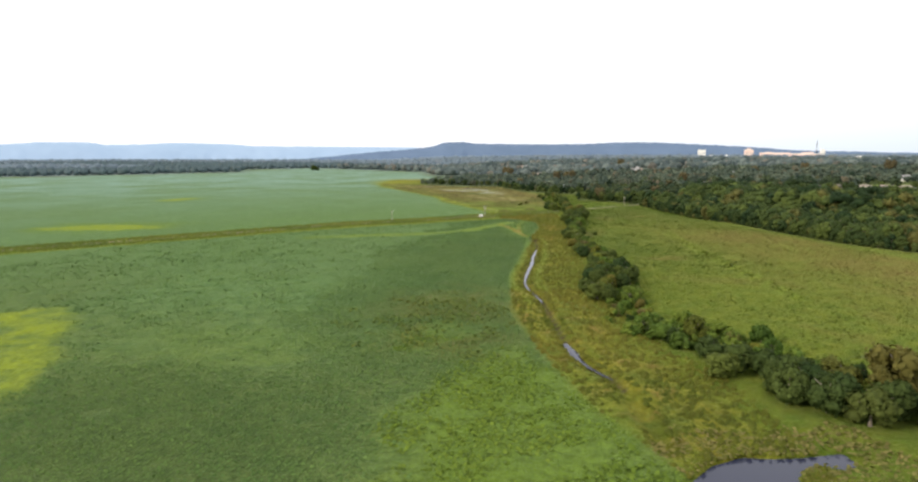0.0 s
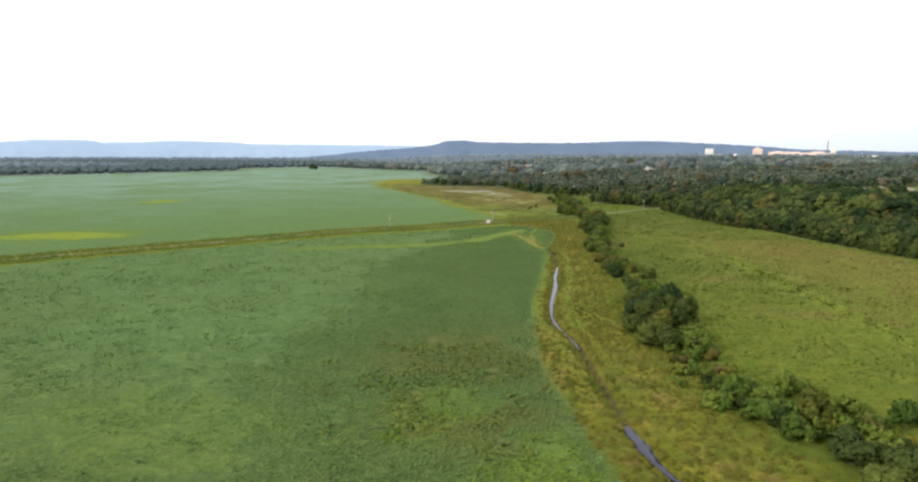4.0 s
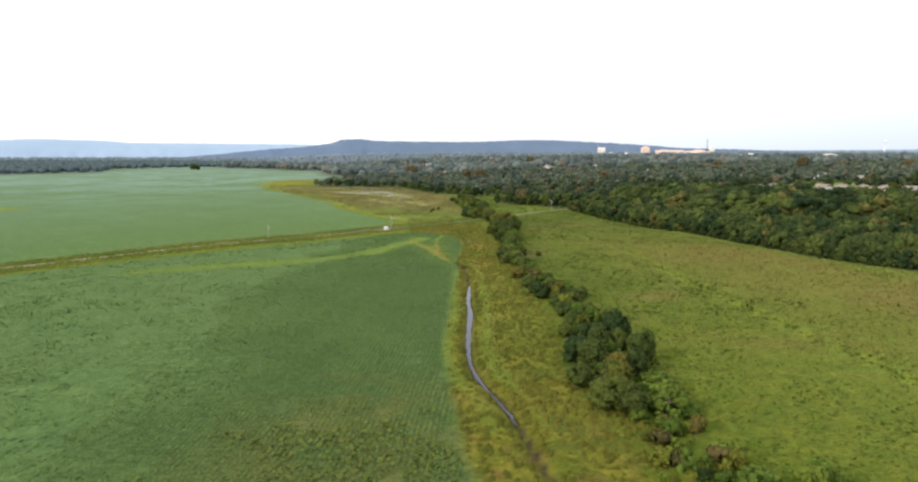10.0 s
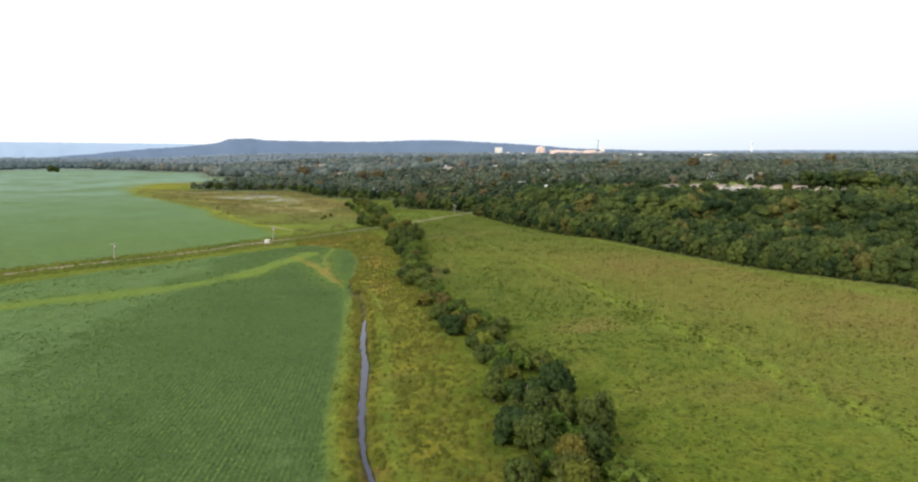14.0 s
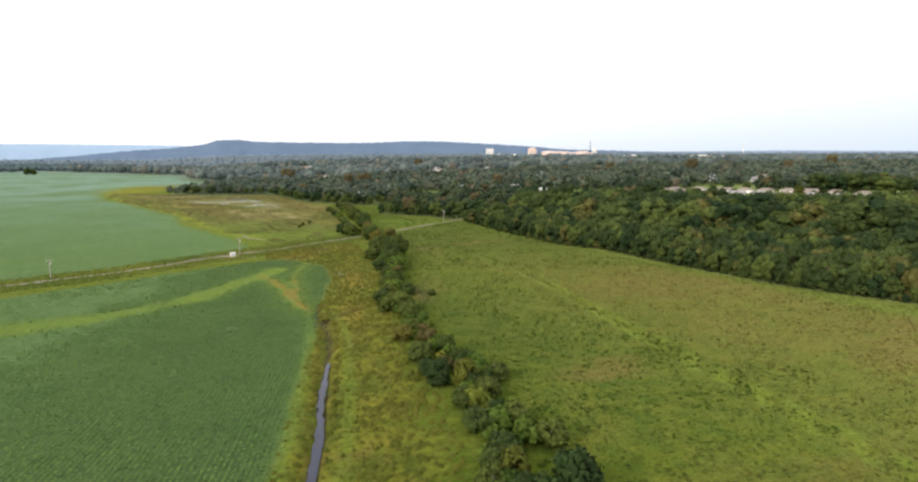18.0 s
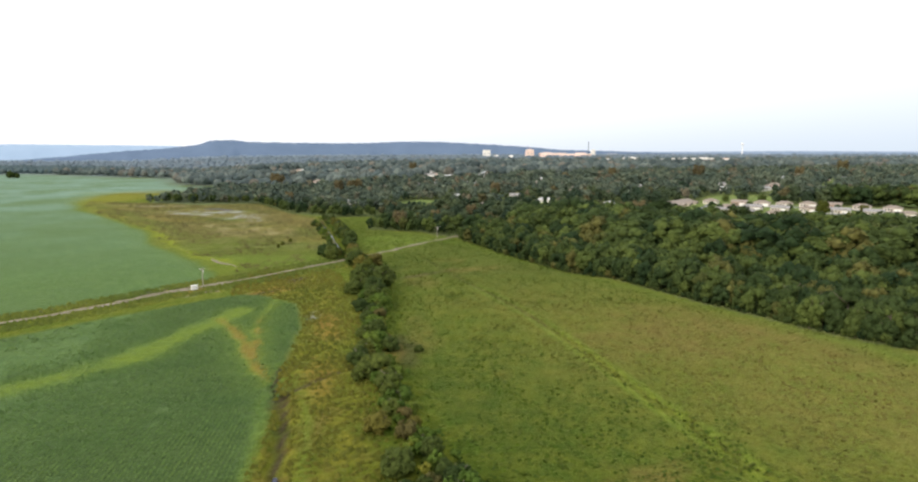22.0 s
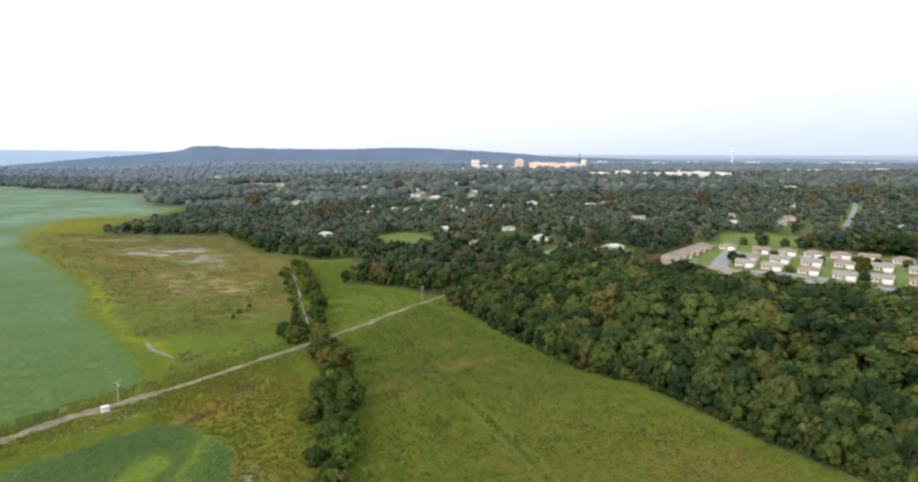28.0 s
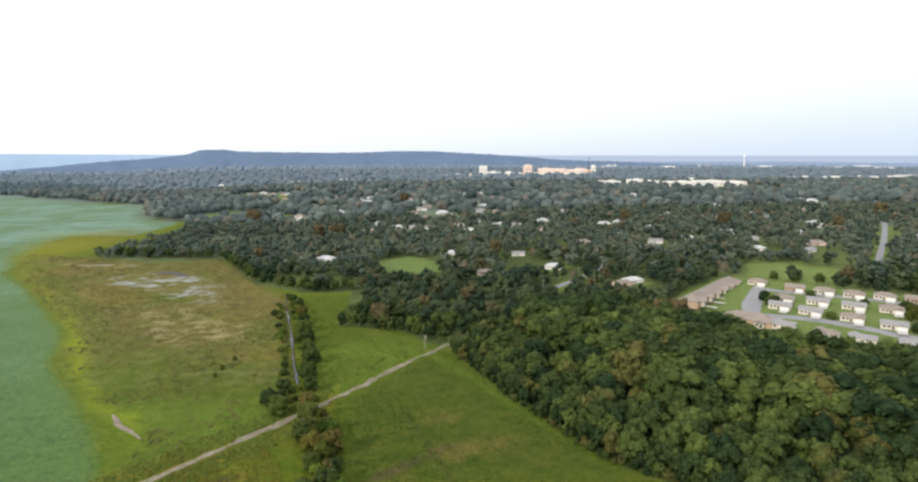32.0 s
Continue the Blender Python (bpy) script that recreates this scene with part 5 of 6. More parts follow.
for x, y, lx, h, m in ((455, 1805, 50, 10, M_PALE), (520, 1800, 34, 14, M_PALE), (558, 1806, 44, 10, M_PALE), (610, 1745, 70, 11, M_PALE), (680, 1735, 66, 13, M_PALE), (740, 1740, 60, 11, M_PINK), (730, 1700, 40, 9, M_PALE), (728, 1950, 78, 9, M_PALE), (1150, 2100, 80, 9, M_PALE), (1240, 2095, 80, 9, M_PALE), (1330, 2090, 80, 10, M_PALE), (1420, 2100, 90, 9, M_PALE), (1510, 2105, 80, 12, M_PALE)):
    block("commercial_building", x, y, lx, 34, h, m, "low pale shop building in the far town", (x * 7) % 9 - 4, rise(x, y), ((lx * 0.15, lx * 0.2, 2.5),), "shop building")
for x, y, lx, h in ((1283, 3400, 34, 14), (1560, 3000, 60, 9), (1620, 3010, 40, 9), (1713, 3000, 50, 10), (1830, 3005, 60, 9), (1996, 3000, 70, 9), (2090, 3010, 40, 11), (2200, 3000, 50, 14), (2300, 3000, 60, 12), (1190, 3100, 40, 8), (1380, 3700, 60, 12), (1480, 3900, 50, 10), (1900, 3600, 60, 14), (2050, 3800, 80, 12), (2250, 3500, 70, 12), (2450, 3400, 90, 12), (1000, 3600, 60, 10), (1120, 3900, 60, 16), (2560, 3700, 80, 14), (1750, 4000, 70, 12), (900, 2900, 40, 8), (820, 3000, 50, 8), (-380, 2000, 60, 9), (-250, 2050, 30, 9), (-560, 1980, 40, 9), (-100, 2150, 40, 10), (60, 2250, 60, 10)):
    block("far_building", x, y, lx, 30, h, M_PALE, "small pale building in the far town", (x * 5) % 11 - 5, rise(x, y) + 2)

for pts in ([(430, 1770), (590, 1765)], [(545, 1690), (790, 1680)], [(560, 1640), (780, 1630)], [(150, 2430), (330, 2425)], [(1110, 2060), (1560, 2050)]):
    ribbon("parking_lot", catmull(pts, 20), 20, M_ASPHALT, 0.6, "wide grey asphalt parking lot in town", 0.5, 57)

# water tower and radio mast on the skyline
wt = thing("water_tower", Matrix.Translation((1679, 3400, 26)), "white pedestal water tower on the skyline", "water tower")
part("stem", rod_bm(3.6, 2.8, 66, 14), M_WHITE, wt)
tank = bmesh.new()
bmesh.ops.create_uvsphere(tank, u_segments=16, v_segments=10, radius=8, matrix=Matrix.Translation((0, 0, 72)) @ Matrix.Diagonal((1, 1, 0.8, 1)))
part("tank", tank, M_WHITE, wt)
mast = thing("radio_mast", Matrix.Translation((578, 2440, 27)), "thin grey radio mast behind the brick building", "mast")
for k in range(3):
    a = k * 2.094
    part("leg", rod_bm(0.5, 0.35, 68, 5, Matrix.Translation((1.3 * math.cos(a), 1.3 * math.sin(a), 0))), M_DARK, mast)
for k in range(8):
    part("brace", box_bm(2.6, 2.6, 0.35, (0, 0, 6 + 8 * k)), M_DARK, mast)


# ---- by the farm track ----
def power_pole(x, y, h, turn, label):
    e = thing("utility_pole", Matrix.Translation((x, y, rise(x, y) - 0.1)) @ Matrix.Rotation(radians(turn), 4, "Z"), label, "utility pole", "utility poles")
    part("post", rod_bm(0.19, 0.13, h, 12), M_WOODPOLE, e)
    arm = part("crossarm", box_bm(2.3, 0.14, 0.16, (0, 0.16, h - 0.7), 0.02), M_WOODPOLE, e)
    for k in (-1.0, -0.4, 0.4, 1.0):
        part("insulator", rod_bm(0.07, 0.05, 0.24, 8, Matrix.Translation((k, 0.16, h - 0.62))), M_WHITE, arm)
    part("transformer", rod_bm(0.28, 0.28, 0.8, 12, Matrix.Translation((0.42, 0, h - 2.1))), M_CONCRETE, e)
    return e


power_pole(-178, 408, 8.0, 35, "weathered wooden utility pole beside the crop field")
power_pole(-121.5, 463, 8.4, 35, "weathered wooden utility pole beside the white pump house")
power_pole(-18.5, 604, 8.0, 20, "pale utility pole at the bend of the track")
for x, y in ((64, 703), (97, 735)):
    lamp = thing("street_lamp", Matrix.Translation((x, y, rise(x, y))), "grey street lamp on the town lane", "street lamp")
    part("pole", rod_bm(0.12, 0.08, 9, 8), M_CONCRETE, lamp)
    part("arm", box_bm(1.6, 0.1, 0.1, (0.75, 0, 8.9)), M_CONCRETE, lamp)
    part("lamp_head", box_bm(0.7, 0.3, 0.18, (1.6, 0, 8.85), 0.04), M_DARK, lamp)

pump = thing("pump_house", Matrix.Translation((-123.2, 457.6, 0.0)) @ Matrix.Rotation(radians(38), 4, "Z") @ Matrix.Diagonal((0.72, 0.72, 0.72, 1)), "small white pump house on concrete base by the track", "shed")
part("base", box_bm(3.6, 2.7, 0.5, (0, 0, 0.1), 0.03), M_CONCRETE, pump)
part("wall", box_bm(3.0, 2.1, 1.9, (0, 0, 1.3), 0.02), M_WHITE, pump)
part("roof", prism_roof(3.0, 2.1, 2.2, 0.5, 0.2, False), M_WHITE, pump)
dr_ = part("door", box_bm(0.9, 0.06, 1.6, (-0.5, -1.07, 1.2), 0.01), M_PALE, pump)
part("handle", box_bm(0.05, 0.08, 0.16, (-0.15, -1.12, 1.2)), M_DARK, dr_)
vent = part("vent", box_bm(0.6, 0.06, 0.5, (0.8, -1.07, 1.6)), M_DARK, pump)
for k in range(4):
    part("slat", box_bm(0.6, 0.05, 0.05, (0.8, -1.12, 1.42 + 0.12 * k)), M_PALE, vent)
ribbon("wet_ditch", catmull([(-166, 424), (-150, 441), (-140, 453), (-130, 466)], 1.5), [0.5, 1.1, 0.7, 1.2, 0.9, 0.4], M_WET, 0.10, "dark wet ditch beside the farm track", 0.2, 61)
ribbon("bare_gravel", catmull([(-141, 446), (-135, 452), (-131, 456.5), (-126.5, 460.5)], 1.5), [0.6, 2.2, 1.2, 2.4, 0.8], M_GRAVEL, 0.13, "pale gravel patches beside the farm track", 0.35, 63)
ribbon("road", catmull([(-122, 450), (-117, 452), (-111, 453.5)], 1.5), [0.6, 1.8, 0.6], M_GRAVEL, 0.14, "patch of bare pale gravel", 0.2, 62)
pts, r0 = scatter(-380, 760, 590, 1150, 11.5, 32, lambda x, y: far_wood(x, y) & seen(x, y) & ((line_dist(x, y, edge_all) > 12) | (y > 900)) & ((y > 640) | (x > 330)) & ((fnoise(x, y, 60, 77) > 0.30) | (y < 740)) & clear_of_houses(x, y) & (line_dist(x, y, GREEN) > 4))
k0 = 0.66 + 0.66 * r0.random(len(pts)) ** 1.2
back = pts[:, 1] + 0.5 * np.maximum(pts[:, 0] - 60, 0) + 40 * r0.normal(size=len(pts)) > 810
joined_woods("woodland", pts[~back], k0[~back], 14, 170, 0.78, M_LEAF_MID, "green woods and garden trees between houses", 12, soft=0.3)
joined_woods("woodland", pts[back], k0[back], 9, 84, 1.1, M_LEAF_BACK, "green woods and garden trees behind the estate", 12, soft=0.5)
pts, r0 = scatter(-1000, 2000, 1150, 1900, 19, 33, lambda x, y: far_wood(x, y) & seen(x, y) & (fnoise(x, y, 110, 78) > 0.32) & clear_of_houses(x, y))
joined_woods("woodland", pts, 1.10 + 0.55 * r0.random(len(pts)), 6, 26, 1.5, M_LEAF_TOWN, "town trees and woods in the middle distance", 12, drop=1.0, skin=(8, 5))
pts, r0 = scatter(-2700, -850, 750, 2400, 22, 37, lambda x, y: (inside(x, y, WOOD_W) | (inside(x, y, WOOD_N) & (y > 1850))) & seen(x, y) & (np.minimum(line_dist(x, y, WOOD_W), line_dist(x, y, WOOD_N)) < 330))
# blue-green leaf colour includes the distance haze
joined_woods("woodland", pts, 1.25 + 0.45 * r0.random(len(pts)), 4, 0, 1.0, foliage("hazed_leaves_of_the_western_woods", (0.096, 0.140, 0.152), (0.118, 0.164, 0.168), (0.125, 0.160, 0.150), 0.05), "woods beyond the far field, blue-green haze in their colour", 9, drop=2.5, skin=(7, 4))
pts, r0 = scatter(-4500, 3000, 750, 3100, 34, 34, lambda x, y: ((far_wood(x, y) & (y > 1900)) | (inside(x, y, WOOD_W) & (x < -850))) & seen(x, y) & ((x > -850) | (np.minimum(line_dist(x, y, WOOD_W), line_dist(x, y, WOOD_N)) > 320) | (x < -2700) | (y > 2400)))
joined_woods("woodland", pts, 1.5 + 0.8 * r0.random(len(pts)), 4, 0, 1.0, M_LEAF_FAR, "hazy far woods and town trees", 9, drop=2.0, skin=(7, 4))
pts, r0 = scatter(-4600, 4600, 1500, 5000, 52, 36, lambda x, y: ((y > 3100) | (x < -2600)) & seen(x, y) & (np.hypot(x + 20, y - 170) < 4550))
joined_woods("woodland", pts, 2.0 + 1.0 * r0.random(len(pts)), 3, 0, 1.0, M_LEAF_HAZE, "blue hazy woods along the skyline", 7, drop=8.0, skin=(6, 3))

for x, y, k in ((187, 642, 0.62), (184, 631, 0.58), (189, 634, 0.5), (224, 694, 0.6), (233, 683, 0.5), (246, 678, 0.55), (258, 668, 0.5), (270, 655, 0.55), (283, 648, 0.5), (301, 640, 0.6), (294, 655, 0.65)):
    put(KIND_WOOD[int(tr.integers(6))], x, y, k, k * 0.8, group="trees among the estate houses", label="round dark green tree on the estate's lawn")
for x, y, k in ((232, 618, 0.5), (247, 606, 0.55), (215, 640, 0.5), (258, 604, 0.5), (271, 596, 0.55), (200, 600, 0.5), (226, 573, 0.6)):
    put(KIND_WOOD[int(tr.integers(6))], x, y, k, k * 0.7, group="trees among the estate houses", label="round dark green tree on the estate's lawn")
put(KIND_OLIVE, 236, 588, 1.35, group="trees among the estate houses")
put(KIND_HEDGE[3], -946, 1595, 2.2, group="", label="lone dark tree standing out in the far field")
put(KIND_HEDGE[1], -938, 1602, 1.9, group="", label="lone dark tree standing out in the far field")


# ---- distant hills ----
# backdrop material: aerial haze put into a blue base colour and even glow
def haze_glow_mat(name, c1, c2, glow):
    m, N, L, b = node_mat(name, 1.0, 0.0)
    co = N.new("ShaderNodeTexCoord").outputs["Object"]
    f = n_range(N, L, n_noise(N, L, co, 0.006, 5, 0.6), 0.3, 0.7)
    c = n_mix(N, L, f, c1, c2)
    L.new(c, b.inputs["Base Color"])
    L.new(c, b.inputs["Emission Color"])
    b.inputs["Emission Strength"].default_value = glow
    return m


def ridge(name, dist, profile, mat, label, seed, rough):
    """A long hill: azimuths (degrees, to the left of +y) and crest heights round the middle of the path, with sloping flanks."""
    az = np.linspace(profile[0][0], profile[-1][0], 260)
    crest = np.interp(-az, [-p[0] for p in profile], [p[1] for p in profile])
    r = np.random.default_rng(seed)
    bumps = vnoise(az * 40, 0 * az, 9, seed) * 0.6 + vnoise(az * 40, 0 * az, 3, seed + 1) * 0.4
    crest = crest + (bumps - 0.5) * rough
    V, k = [], 7
    for j in range(k):
        t = j / (k - 1)
        shape = math.sin(t * math.pi / 2) if j < k - 1 else 1
        d = dist - 260 * (1 - t)
        wob = (vnoise(az * 12, 0 * az + j * 17, 8, seed + 3) - 0.5) * 40 * (1 - t)
        V.append(np.stack([-20 - np.sin(np.radians(az)) * (d + wob), 170 + np.cos(np.radians(az)) * (d + wob), -5 + (crest + 5) * shape], 1))
    V.append(V[-1] + [0, 60, 0])
    V[-1][:, 2] = -20
    v = np.concatenate(V)
    n = len(az)
    f = np.array([[j * n + i, j * n + i + 1, (j + 1) * n + i + 1, (j + 1) * n + i] for j in range(k) for i in range(n - 1)])
    return tagged(mesh_object(name, v, f, mat, smooth=True), label, "hill", kind="structure")


# blues and glow strengths stand in for haze over each hill
M_HILL = haze_glow_mat("hazy_wooded_hill", (0.086, 0.120, 0.176), (0.100, 0.138, 0.200), 0.66)
M_RIDGE = haze_glow_mat("pale_hazy_ridge", (0.215, 0.285, 0.375), (0.235, 0.305, 0.395), 0.75)
M_PLAIN = haze_glow_mat("hazy_plain", (0.150, 0.195, 0.265), (0.170, 0.215, 0.285), 0.65)
ridge("backdrop_ridge", 4650, [(58, 108), (55.8, 110), (53.5, 126), (50, 129), (48.7, 112), (46, 117), (43.4, 130), (38.5, 121), (37, 108), (30, 106), (22, 101), (12, 60)], M_RIDGE, "ridge on the far horizon in painted pale blue haze", 4, 4)
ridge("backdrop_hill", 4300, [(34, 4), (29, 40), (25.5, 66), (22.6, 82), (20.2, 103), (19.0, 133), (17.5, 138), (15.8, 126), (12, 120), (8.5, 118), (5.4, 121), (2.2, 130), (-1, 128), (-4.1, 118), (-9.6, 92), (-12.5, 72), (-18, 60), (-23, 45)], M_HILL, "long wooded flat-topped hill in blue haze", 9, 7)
ridge("backdrop_plain", 4700, [(-6, 50), (-16, 58), (-23, 57), (-31, 62), (-40, 56), (-62, 56)], M_PLAIN, "plain below the far horizon in painted pale blue haze", 14, 4)


def bluff_rocks():
    """Pale ledges of rock and house fronts that break out of the hill's wooded rim."""
    r = np.random.default_rng(41)
    bm = bmesh.new()
    for a in np.r_[np.arange(18.9, 15.5, -0.35), np.arange(12.5, -3.5, -0.9)]:
        a = a + r.normal(0, 0.12)
        d = 4288
        z = float(np.interp(-a, [-19.0, -17.5, -15.8, -12, -8.5, -5.4, -2.2, 1, 4.1], [128, 134, 122, 116, 113, 117, 126, 123, 112])) - 3 * r.random()
        at = Matrix.Translation((-20 - math.sin(radians(a)) * d, 170 + math.cos(radians(a)) * d, z)) @ Matrix.Rotation(radians(a + r.normal(0, 12)), 4, "Z")
        w = 10 + 18 * r.random()
        got = bmesh.ops.create_cube(bm, size=1, matrix=at @ Matrix.Diagonal((w, 8, 2.5 + 2.5 * r.random(), 1)))
        for v in got["verts"]:
            v.co += Vector((r.normal(0, 1.2), 0, r.normal(0, 0.6)))
    # pale rock with bluish distance haze put into its colour
    ob = part("rock_ledges", bm, speckled("hazed_bluff_rock", (0.36, 0.37, 0.41), (0.46, 0.46, 0.50), 0.1, 0.95))
    return tagged(ob, "pale rock ledges along the hill's wooded rim", "rock", kind="stuff")


bluff_rocks()

# ---- crop rows, weeds and reeds ----
M_SOY = foliage("soybean_leaves", (0.080, 0.150, 0.040), (0.136, 0.208, 0.056), None, 0.16)
M_TUFT = foliage("weed_tufts", (0.070, 0.100, 0.014), (0.170, 0.145, 0.024), None, 0.2)
M_GRASS = foliage("pasture_clumps", (0.062, 0.102, 0.011), (0.138, 0.108, 0.030), None, 0.28)
M_LUSH = foliage("lush_pasture_herbs", (0.038, 0.070, 0.009), (0.086, 0.124, 0.014), None, 0.30)
M_VERGE = foliage("verge_leaves", (0.078, 0.126, 0.024), (0.180, 0.198, 0.034), None, 0.2)
M_CROPWEED = foliage("weeds_in_the_crop", (0.104, 0.156, 0.034), (0.156, 0.166, 0.038), None, 0.24)
M_LIME = foliage("lime_weed_leaves", (0.110, 0.174, 0.022), (0.152, 0.212, 0.030), None, 0.18)
M_POND = foliage("pond_reeds", (0.110, 0.124, 0.026), (0.236, 0.196, 0.072), None, 0.24)
M_REED = foliage("dry_reeds", (0.078, 0.084, 0.024), (0.165, 0.135, 0.050), None, 0.25)


def sample(arr, x, y):
    """The value of a ground attribute at plan points."""
    i = np.clip(np.searchsorted(gx, x), 0, len(gx) - 1)
    j = np.clip(np.searchsorted(gy, y), 0, len(gy) - 1)
    return arr.reshape(len(gy), len(gx))[j, i]


def sprays(name, x, y, z, size, mat, label, seed, tilt=0.45, tint=None, category="vegetation"):
    """Single folded leaf sprays lying on the canopy, each tipped its own way."""
    r = np.random.default_rng(seed)
    n = len(x)
    p = np.stack([x, y, z], 1)
    up = np.stack([r.normal(0, tilt, n), r.normal(0, tilt, n), np.ones(n)], 1)
    up /= np.linalg.norm(up, axis=1)[:, None]
    a = np.cross(up, r.normal(size=(n, 3)))
    a /= np.linalg.norm(a, axis=1)[:, None]
    b = np.cross(up, a)
    s = (size * (0.55 + 0.9 * r.random(n)))[:, None]
    v = np.stack([p - a * s - up * s * 0.25, p - b * s * 0.8, p + a * s - up * s * 0.25, p + b * s * 0.8], 1).reshape(-1, 3)
    q = np.arange(len(v)).reshape(-1, 4)
    k = np.clip((fnoise(x, y, 16, seed) - 0.5) * 1.3 + 0.35 + 0.3 * r.random(n) if tint is None else tint + 0.25 * r.random(n), 0, 0.99)
    return tagged(mesh_object(name, v, np.concatenate([q[:, [0, 1, 3]], q[:, [1, 2, 3]]]), mat, attrs=dict(tint=np.repeat(k, 4))), label, category, kind="stuff")


def crop_rows():
    """Planted rows of leafy plants; away from the ditch they close to one canopy."""
    r = np.random.default_rng(91)
    xs, ys = np.meshgrid(np.arange(-140, 30, 0.98), np.arange(50, 448, 0.30))
    xs, ys = xs.ravel(), ys.ravel() + r.normal(0, 0.10, xs.size)
    xs = xs - 0.066 * (ys - 250) + (fnoise(ys, xs * 0.01, 40, 5) - 0.5) * 1.2
    w = sample(row_w, xs, ys)
    ok = (w > 0.12) & (r.random(len(xs)) < 0.35 + 0.9 * w) & (sample(crop, xs, ys) > 0.5) & (line_dist(xs, ys, ditch_line) > 3.2) & (sample(rust, xs, ys) < 0.4) & (fnoise(xs, ys, 7, 51) > 0.20)
    xs, ys, w = xs[ok], ys[ok], w[ok]
    xs = xs + r.normal(0, 0.04 + 0.22 * (1 - w))
    z = 0.20 + 0.28 * w * fnoise(xs, ys, 5, 52) + r.normal(0, 0.06, len(xs))
    sprays("crop_rows", xs, ys, z, 0.25, M_SOY, "soybean plants in straight planted rows", 91, 0.36, category="crop")


crop_rows()


def tufts(name, x, y, size, mat, label, seed, tall=1.0, tint=None):
    r = np.random.default_rng(seed)
    n = len(x)
    a = r.random(n) * 6.283
    s = size * (0.55 + 0.9 * r.random(n))
    k = np.arange(4)
    ang = a[:, None] + k * (np.pi / 2)
    jit = 0.7 + 0.6 * r.random((n, 4))
    z0 = rise(x, y)
    base = np.stack([x[:, None] + np.cos(ang) * s[:, None] * jit, y[:, None] + np.sin(ang) * s[:, None] * jit, np.repeat((z0 - 0.08)[:, None], 4, 1)], 2)
    top = np.stack([x + r.normal(0, 0.25, n) * s, y + r.normal(0, 0.25, n) * s, z0 + s * tall * (0.6 + 0.6 * r.random(n))], 1)
    v = np.concatenate([base, top[:, None]], 1).reshape(-1, 3)
    b = np.arange(n) * 5
    f = np.concatenate([np.stack([b + i, b + (i + 1) % 4, b + 4], 1) for i in range(4)])
    return tagged(mesh_object(name, v, f, mat, attrs=dict(tint=np.repeat(np.clip(fnoise(x, y, 25, seed) * 0.8 + 0.14 * r.random(n) if tint is None else tint + 0.2 * r.random(n), 0, 0.99), 5))), label, "vegetation", kind="stuff")


def grow(n, x0, x1, y0, y1, seed, test):
    r = np.random.default_rng(seed)
    x, y = x0 + (x1 - x0) * r.random(n), y0 + (y1 - y0) * r.random(n)
    ok = test(x, y)
    return x[ok], y[ok]


off_water = lambda x, y: (line_dist(x, y, ditch_line) > 1.6) & (line_dist(x, y, road_line) > 2.2) & ~inside(x, y, POND)
x, y = grow(42000, -110, 55, 85, 500, 92, lambda x, y: off_water(x, y) & (zone(x, y, CROP_S, 1.0) < 0.5) & (line_dist(x, y, ditch_line + [(-62, 360), (-74, 430), (-90, 480)]) < 24) & ~inside(x, y, PASTURE))
tufts("weeds", x, y, 0.62, M_TUFT, "rough olive weeds along the ditch", 93, 1.0)
x, y = grow(110000, -60, 200, 110, 600, 94, lambda x, y: inside(x, y, PASTURE) & (sample(lush, x, y) < 0.7 * fnoise(x, y, 14, 163)) & (fnoise(x, y, 18, 60) > 0.2) & (line_dist(x, y, ROAD) > 3))
sprays("pasture_grass", x, y, rise(x, y) + 0.10, 0.36, M_GRASS, "uneven grass clumps across the pasture", 95, 0.38, 0.05 + 0.75 * sample(dry, x, y) - 0.15 * sample(lush, x, y))
x, y = grow(60000, -110, 80, 230, 740, 194, lambda x, y: (sample(lush, x, y) > 0.45 * fnoise(x, y, 14, 162)) & (fnoise(x, y, 9, 160) > 0.30) & (line_dist(x, y, ROAD) > 3))
sprays("pasture_herbs", x, y, rise(x, y) + 0.08, 0.40, M_LUSH, "lush green herbs and thistles in the pasture", 195, 0.5, 0.9 * fnoise(x, y, 12, 161) - 0.15)
x, y = grow(9000, -6, 62, 66, 135, 196, lambda x, y: ~inside(x, y, POND) & (line_dist(x, y, POND + POND[:1]) < 3 + 14 * fnoise(x, y, 7, 164)) & ~inside(x, y, CROP_S))
sprays("pond_reeds", x, y, 0 * x + 0.16, 0.40, M_POND, "tan reeds and tall weeds round the pond", 197, 0.4, 0.9 * fnoise(x, y, 6, 165))
rv = np.random.default_rng(96)
k = rv.integers(2, len(road_line) - 22, 15000)
rl = np.array(road_line)
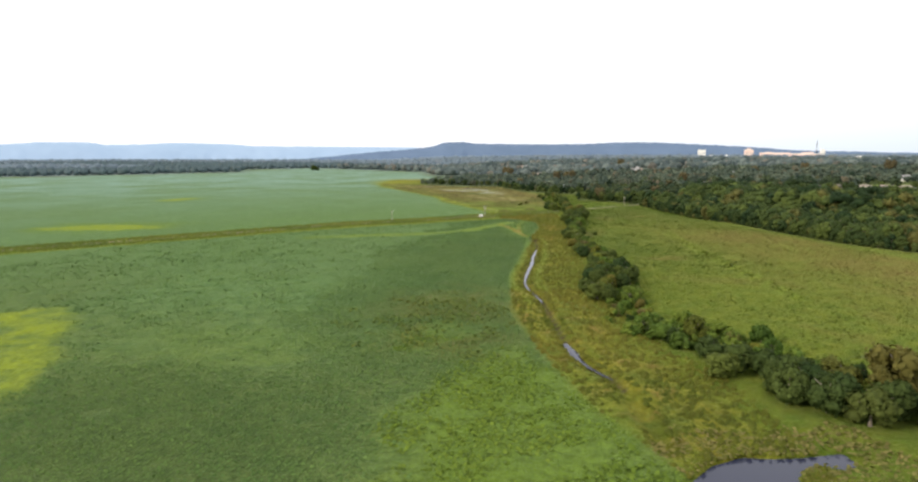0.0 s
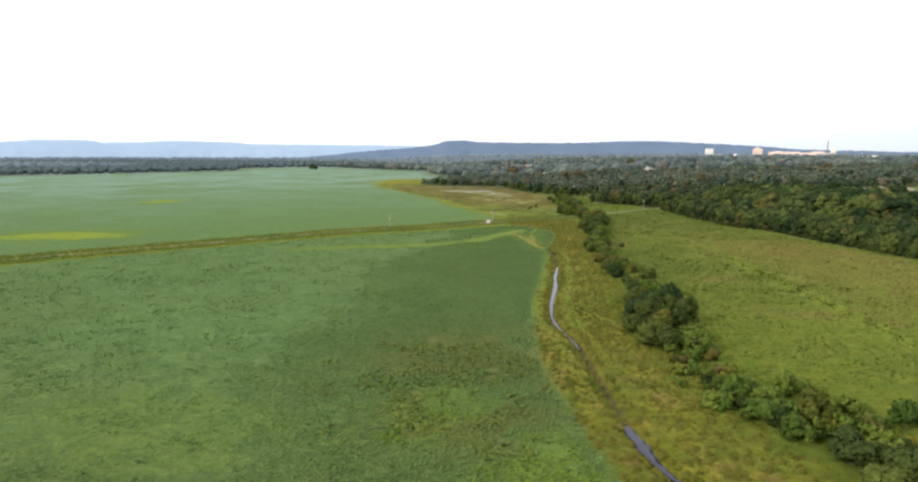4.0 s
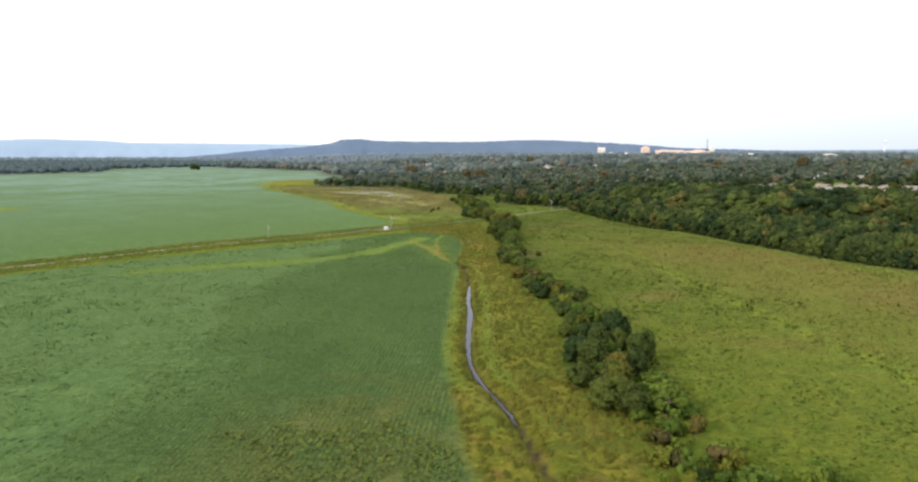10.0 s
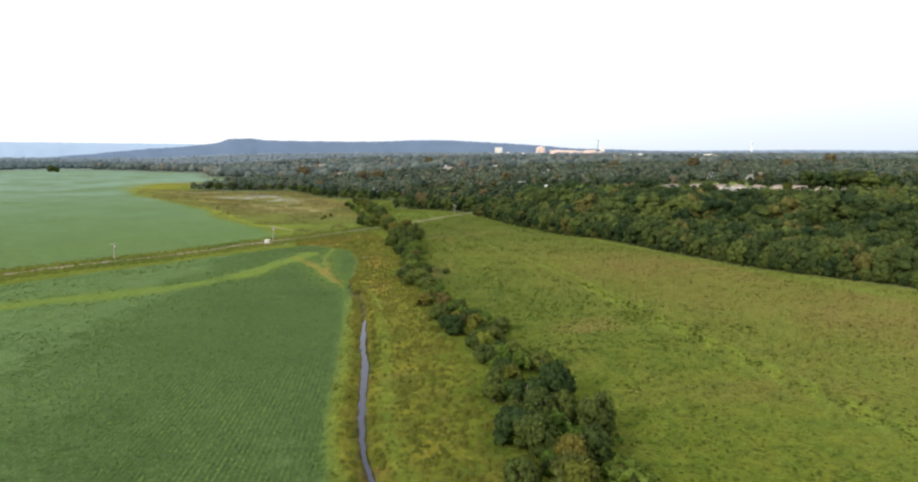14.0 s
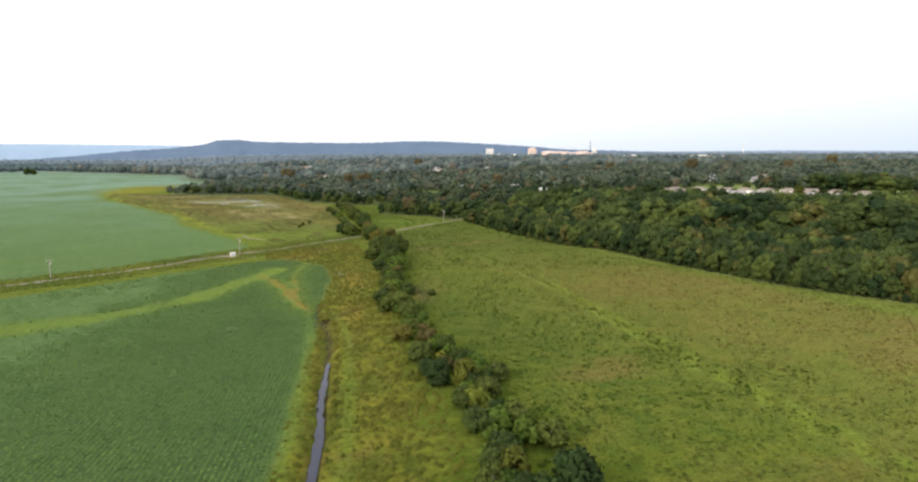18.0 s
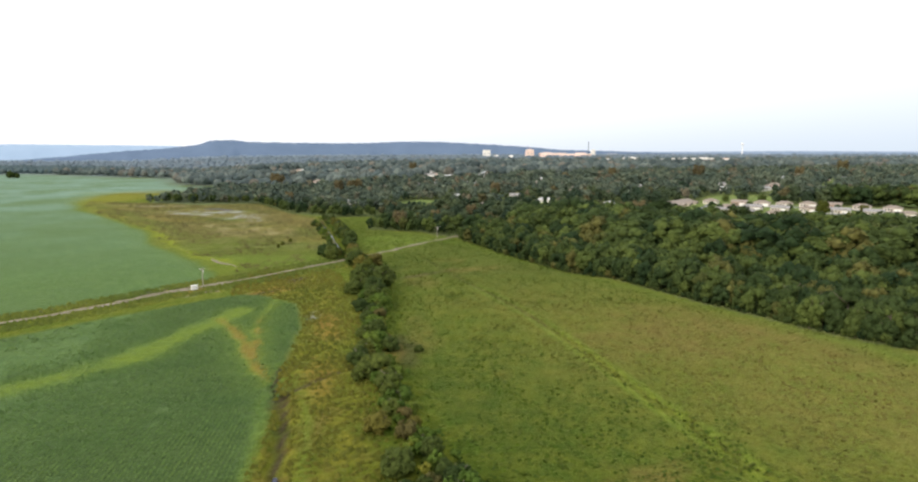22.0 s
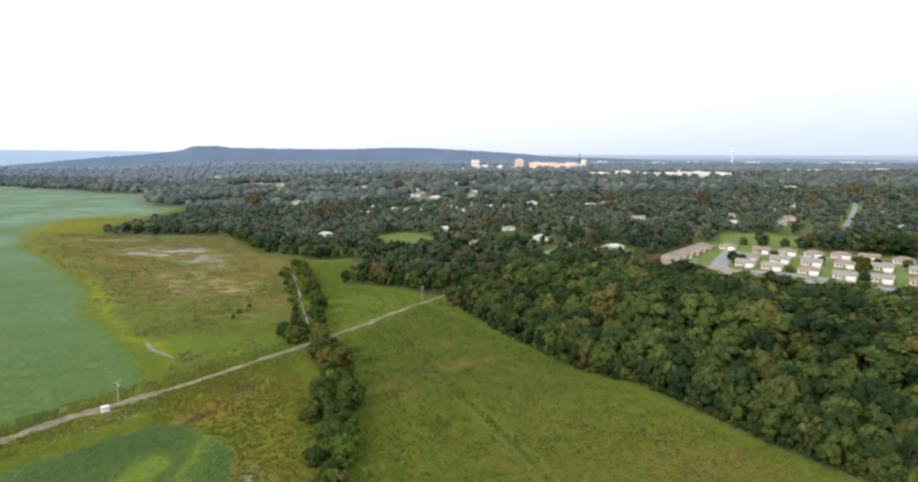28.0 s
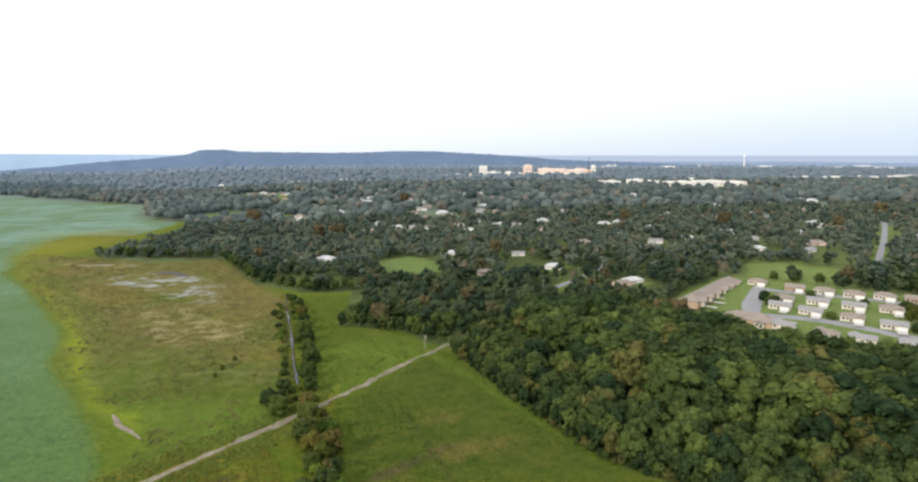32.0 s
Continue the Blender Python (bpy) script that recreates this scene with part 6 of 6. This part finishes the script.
tv = rl[k + 1] - rl[k]
tv /= np.linalg.norm(tv, axis=1)[:, None]
side = np.where(rv.random(len(k)) < 0.5, -1, 1) * (3.0 + 10 * rv.random(len(k)) ** 1.5)
q = rl[k] + tv * (rv.random(len(k)) * 4)[:, None] + np.stack([-tv[:, 1], tv[:, 0]], 1) * side[:, None]
ok = (q[:, 0] < -60) & off_water(q[:, 0], q[:, 1]) & (np.hypot(q[:, 0] + 123, q[:, 1] - 456) > 5)
tufts("verge_weeds", q[ok, 0], q[ok, 1], 0.68, M_VERGE, "tall green weeds on the track verges", 97, 1.1)
x, y = grow(26000, -430, -70, 480, 930, 98, lambda x, y: inside(x, y, MARSH) & (fnoise(x, y, 22, 61) > 0.42) & (sample(mud, x, y) < 0.3))
tufts("reeds", x, y, 0.75, M_REED, "dry brown reeds and sedge in the marsh", 99, 0.7)
x, y = grow(90000, -270, 0, 45, 440, 86, lambda x, y: (sample(crop, x, y) > 0.5) & inside(x, y, CROP_S) & (fnoise(x, y, 6, 63) > 0.40) & (sample(row_w, x, y) < 0.4) & (sample(weed, x, y) < 0.6) & (sample(yellow, x, y) < 0.35))
x = np.round((x + 0.066 * (y - 250)) / 0.98) * 0.98 - 0.066 * (y - 250)
sprays("crop_canopy", x, y, 0 * x + 0.11, 0.40, M_SOY, "leafy soybean plants of the closed crop canopy", 87, 0.32, category="crop")
x, y = grow(16000, -110, 10, 75, 215, 88, lambda x, y: (sample(crop, x, y) > 0.5) & ((np.hypot((x + 56) / 34, (y - 165) / 44) + 1.7 * fnoise(x, y, 8, 62) < 1.36)))
sprays("weeds", x, y, 0 * x + 0.35, 0.48, M_CROPWEED, "olive and brownish weeds standing in the crop", 89, 0.5)
x, y = grow(14000, -60, 12, 60, 150, 84, lambda x, y: inside(x, y, CROP_S) & (sample(weed, x, y) > 0.4) & (fnoise(x, y, 5, 64) > 0.42))
sprays("weeds", x, y, 0 * x + 0.18, 0.40, M_LIME, "bright lime-green weeds in the wet corner of the field", 85, 0.4)
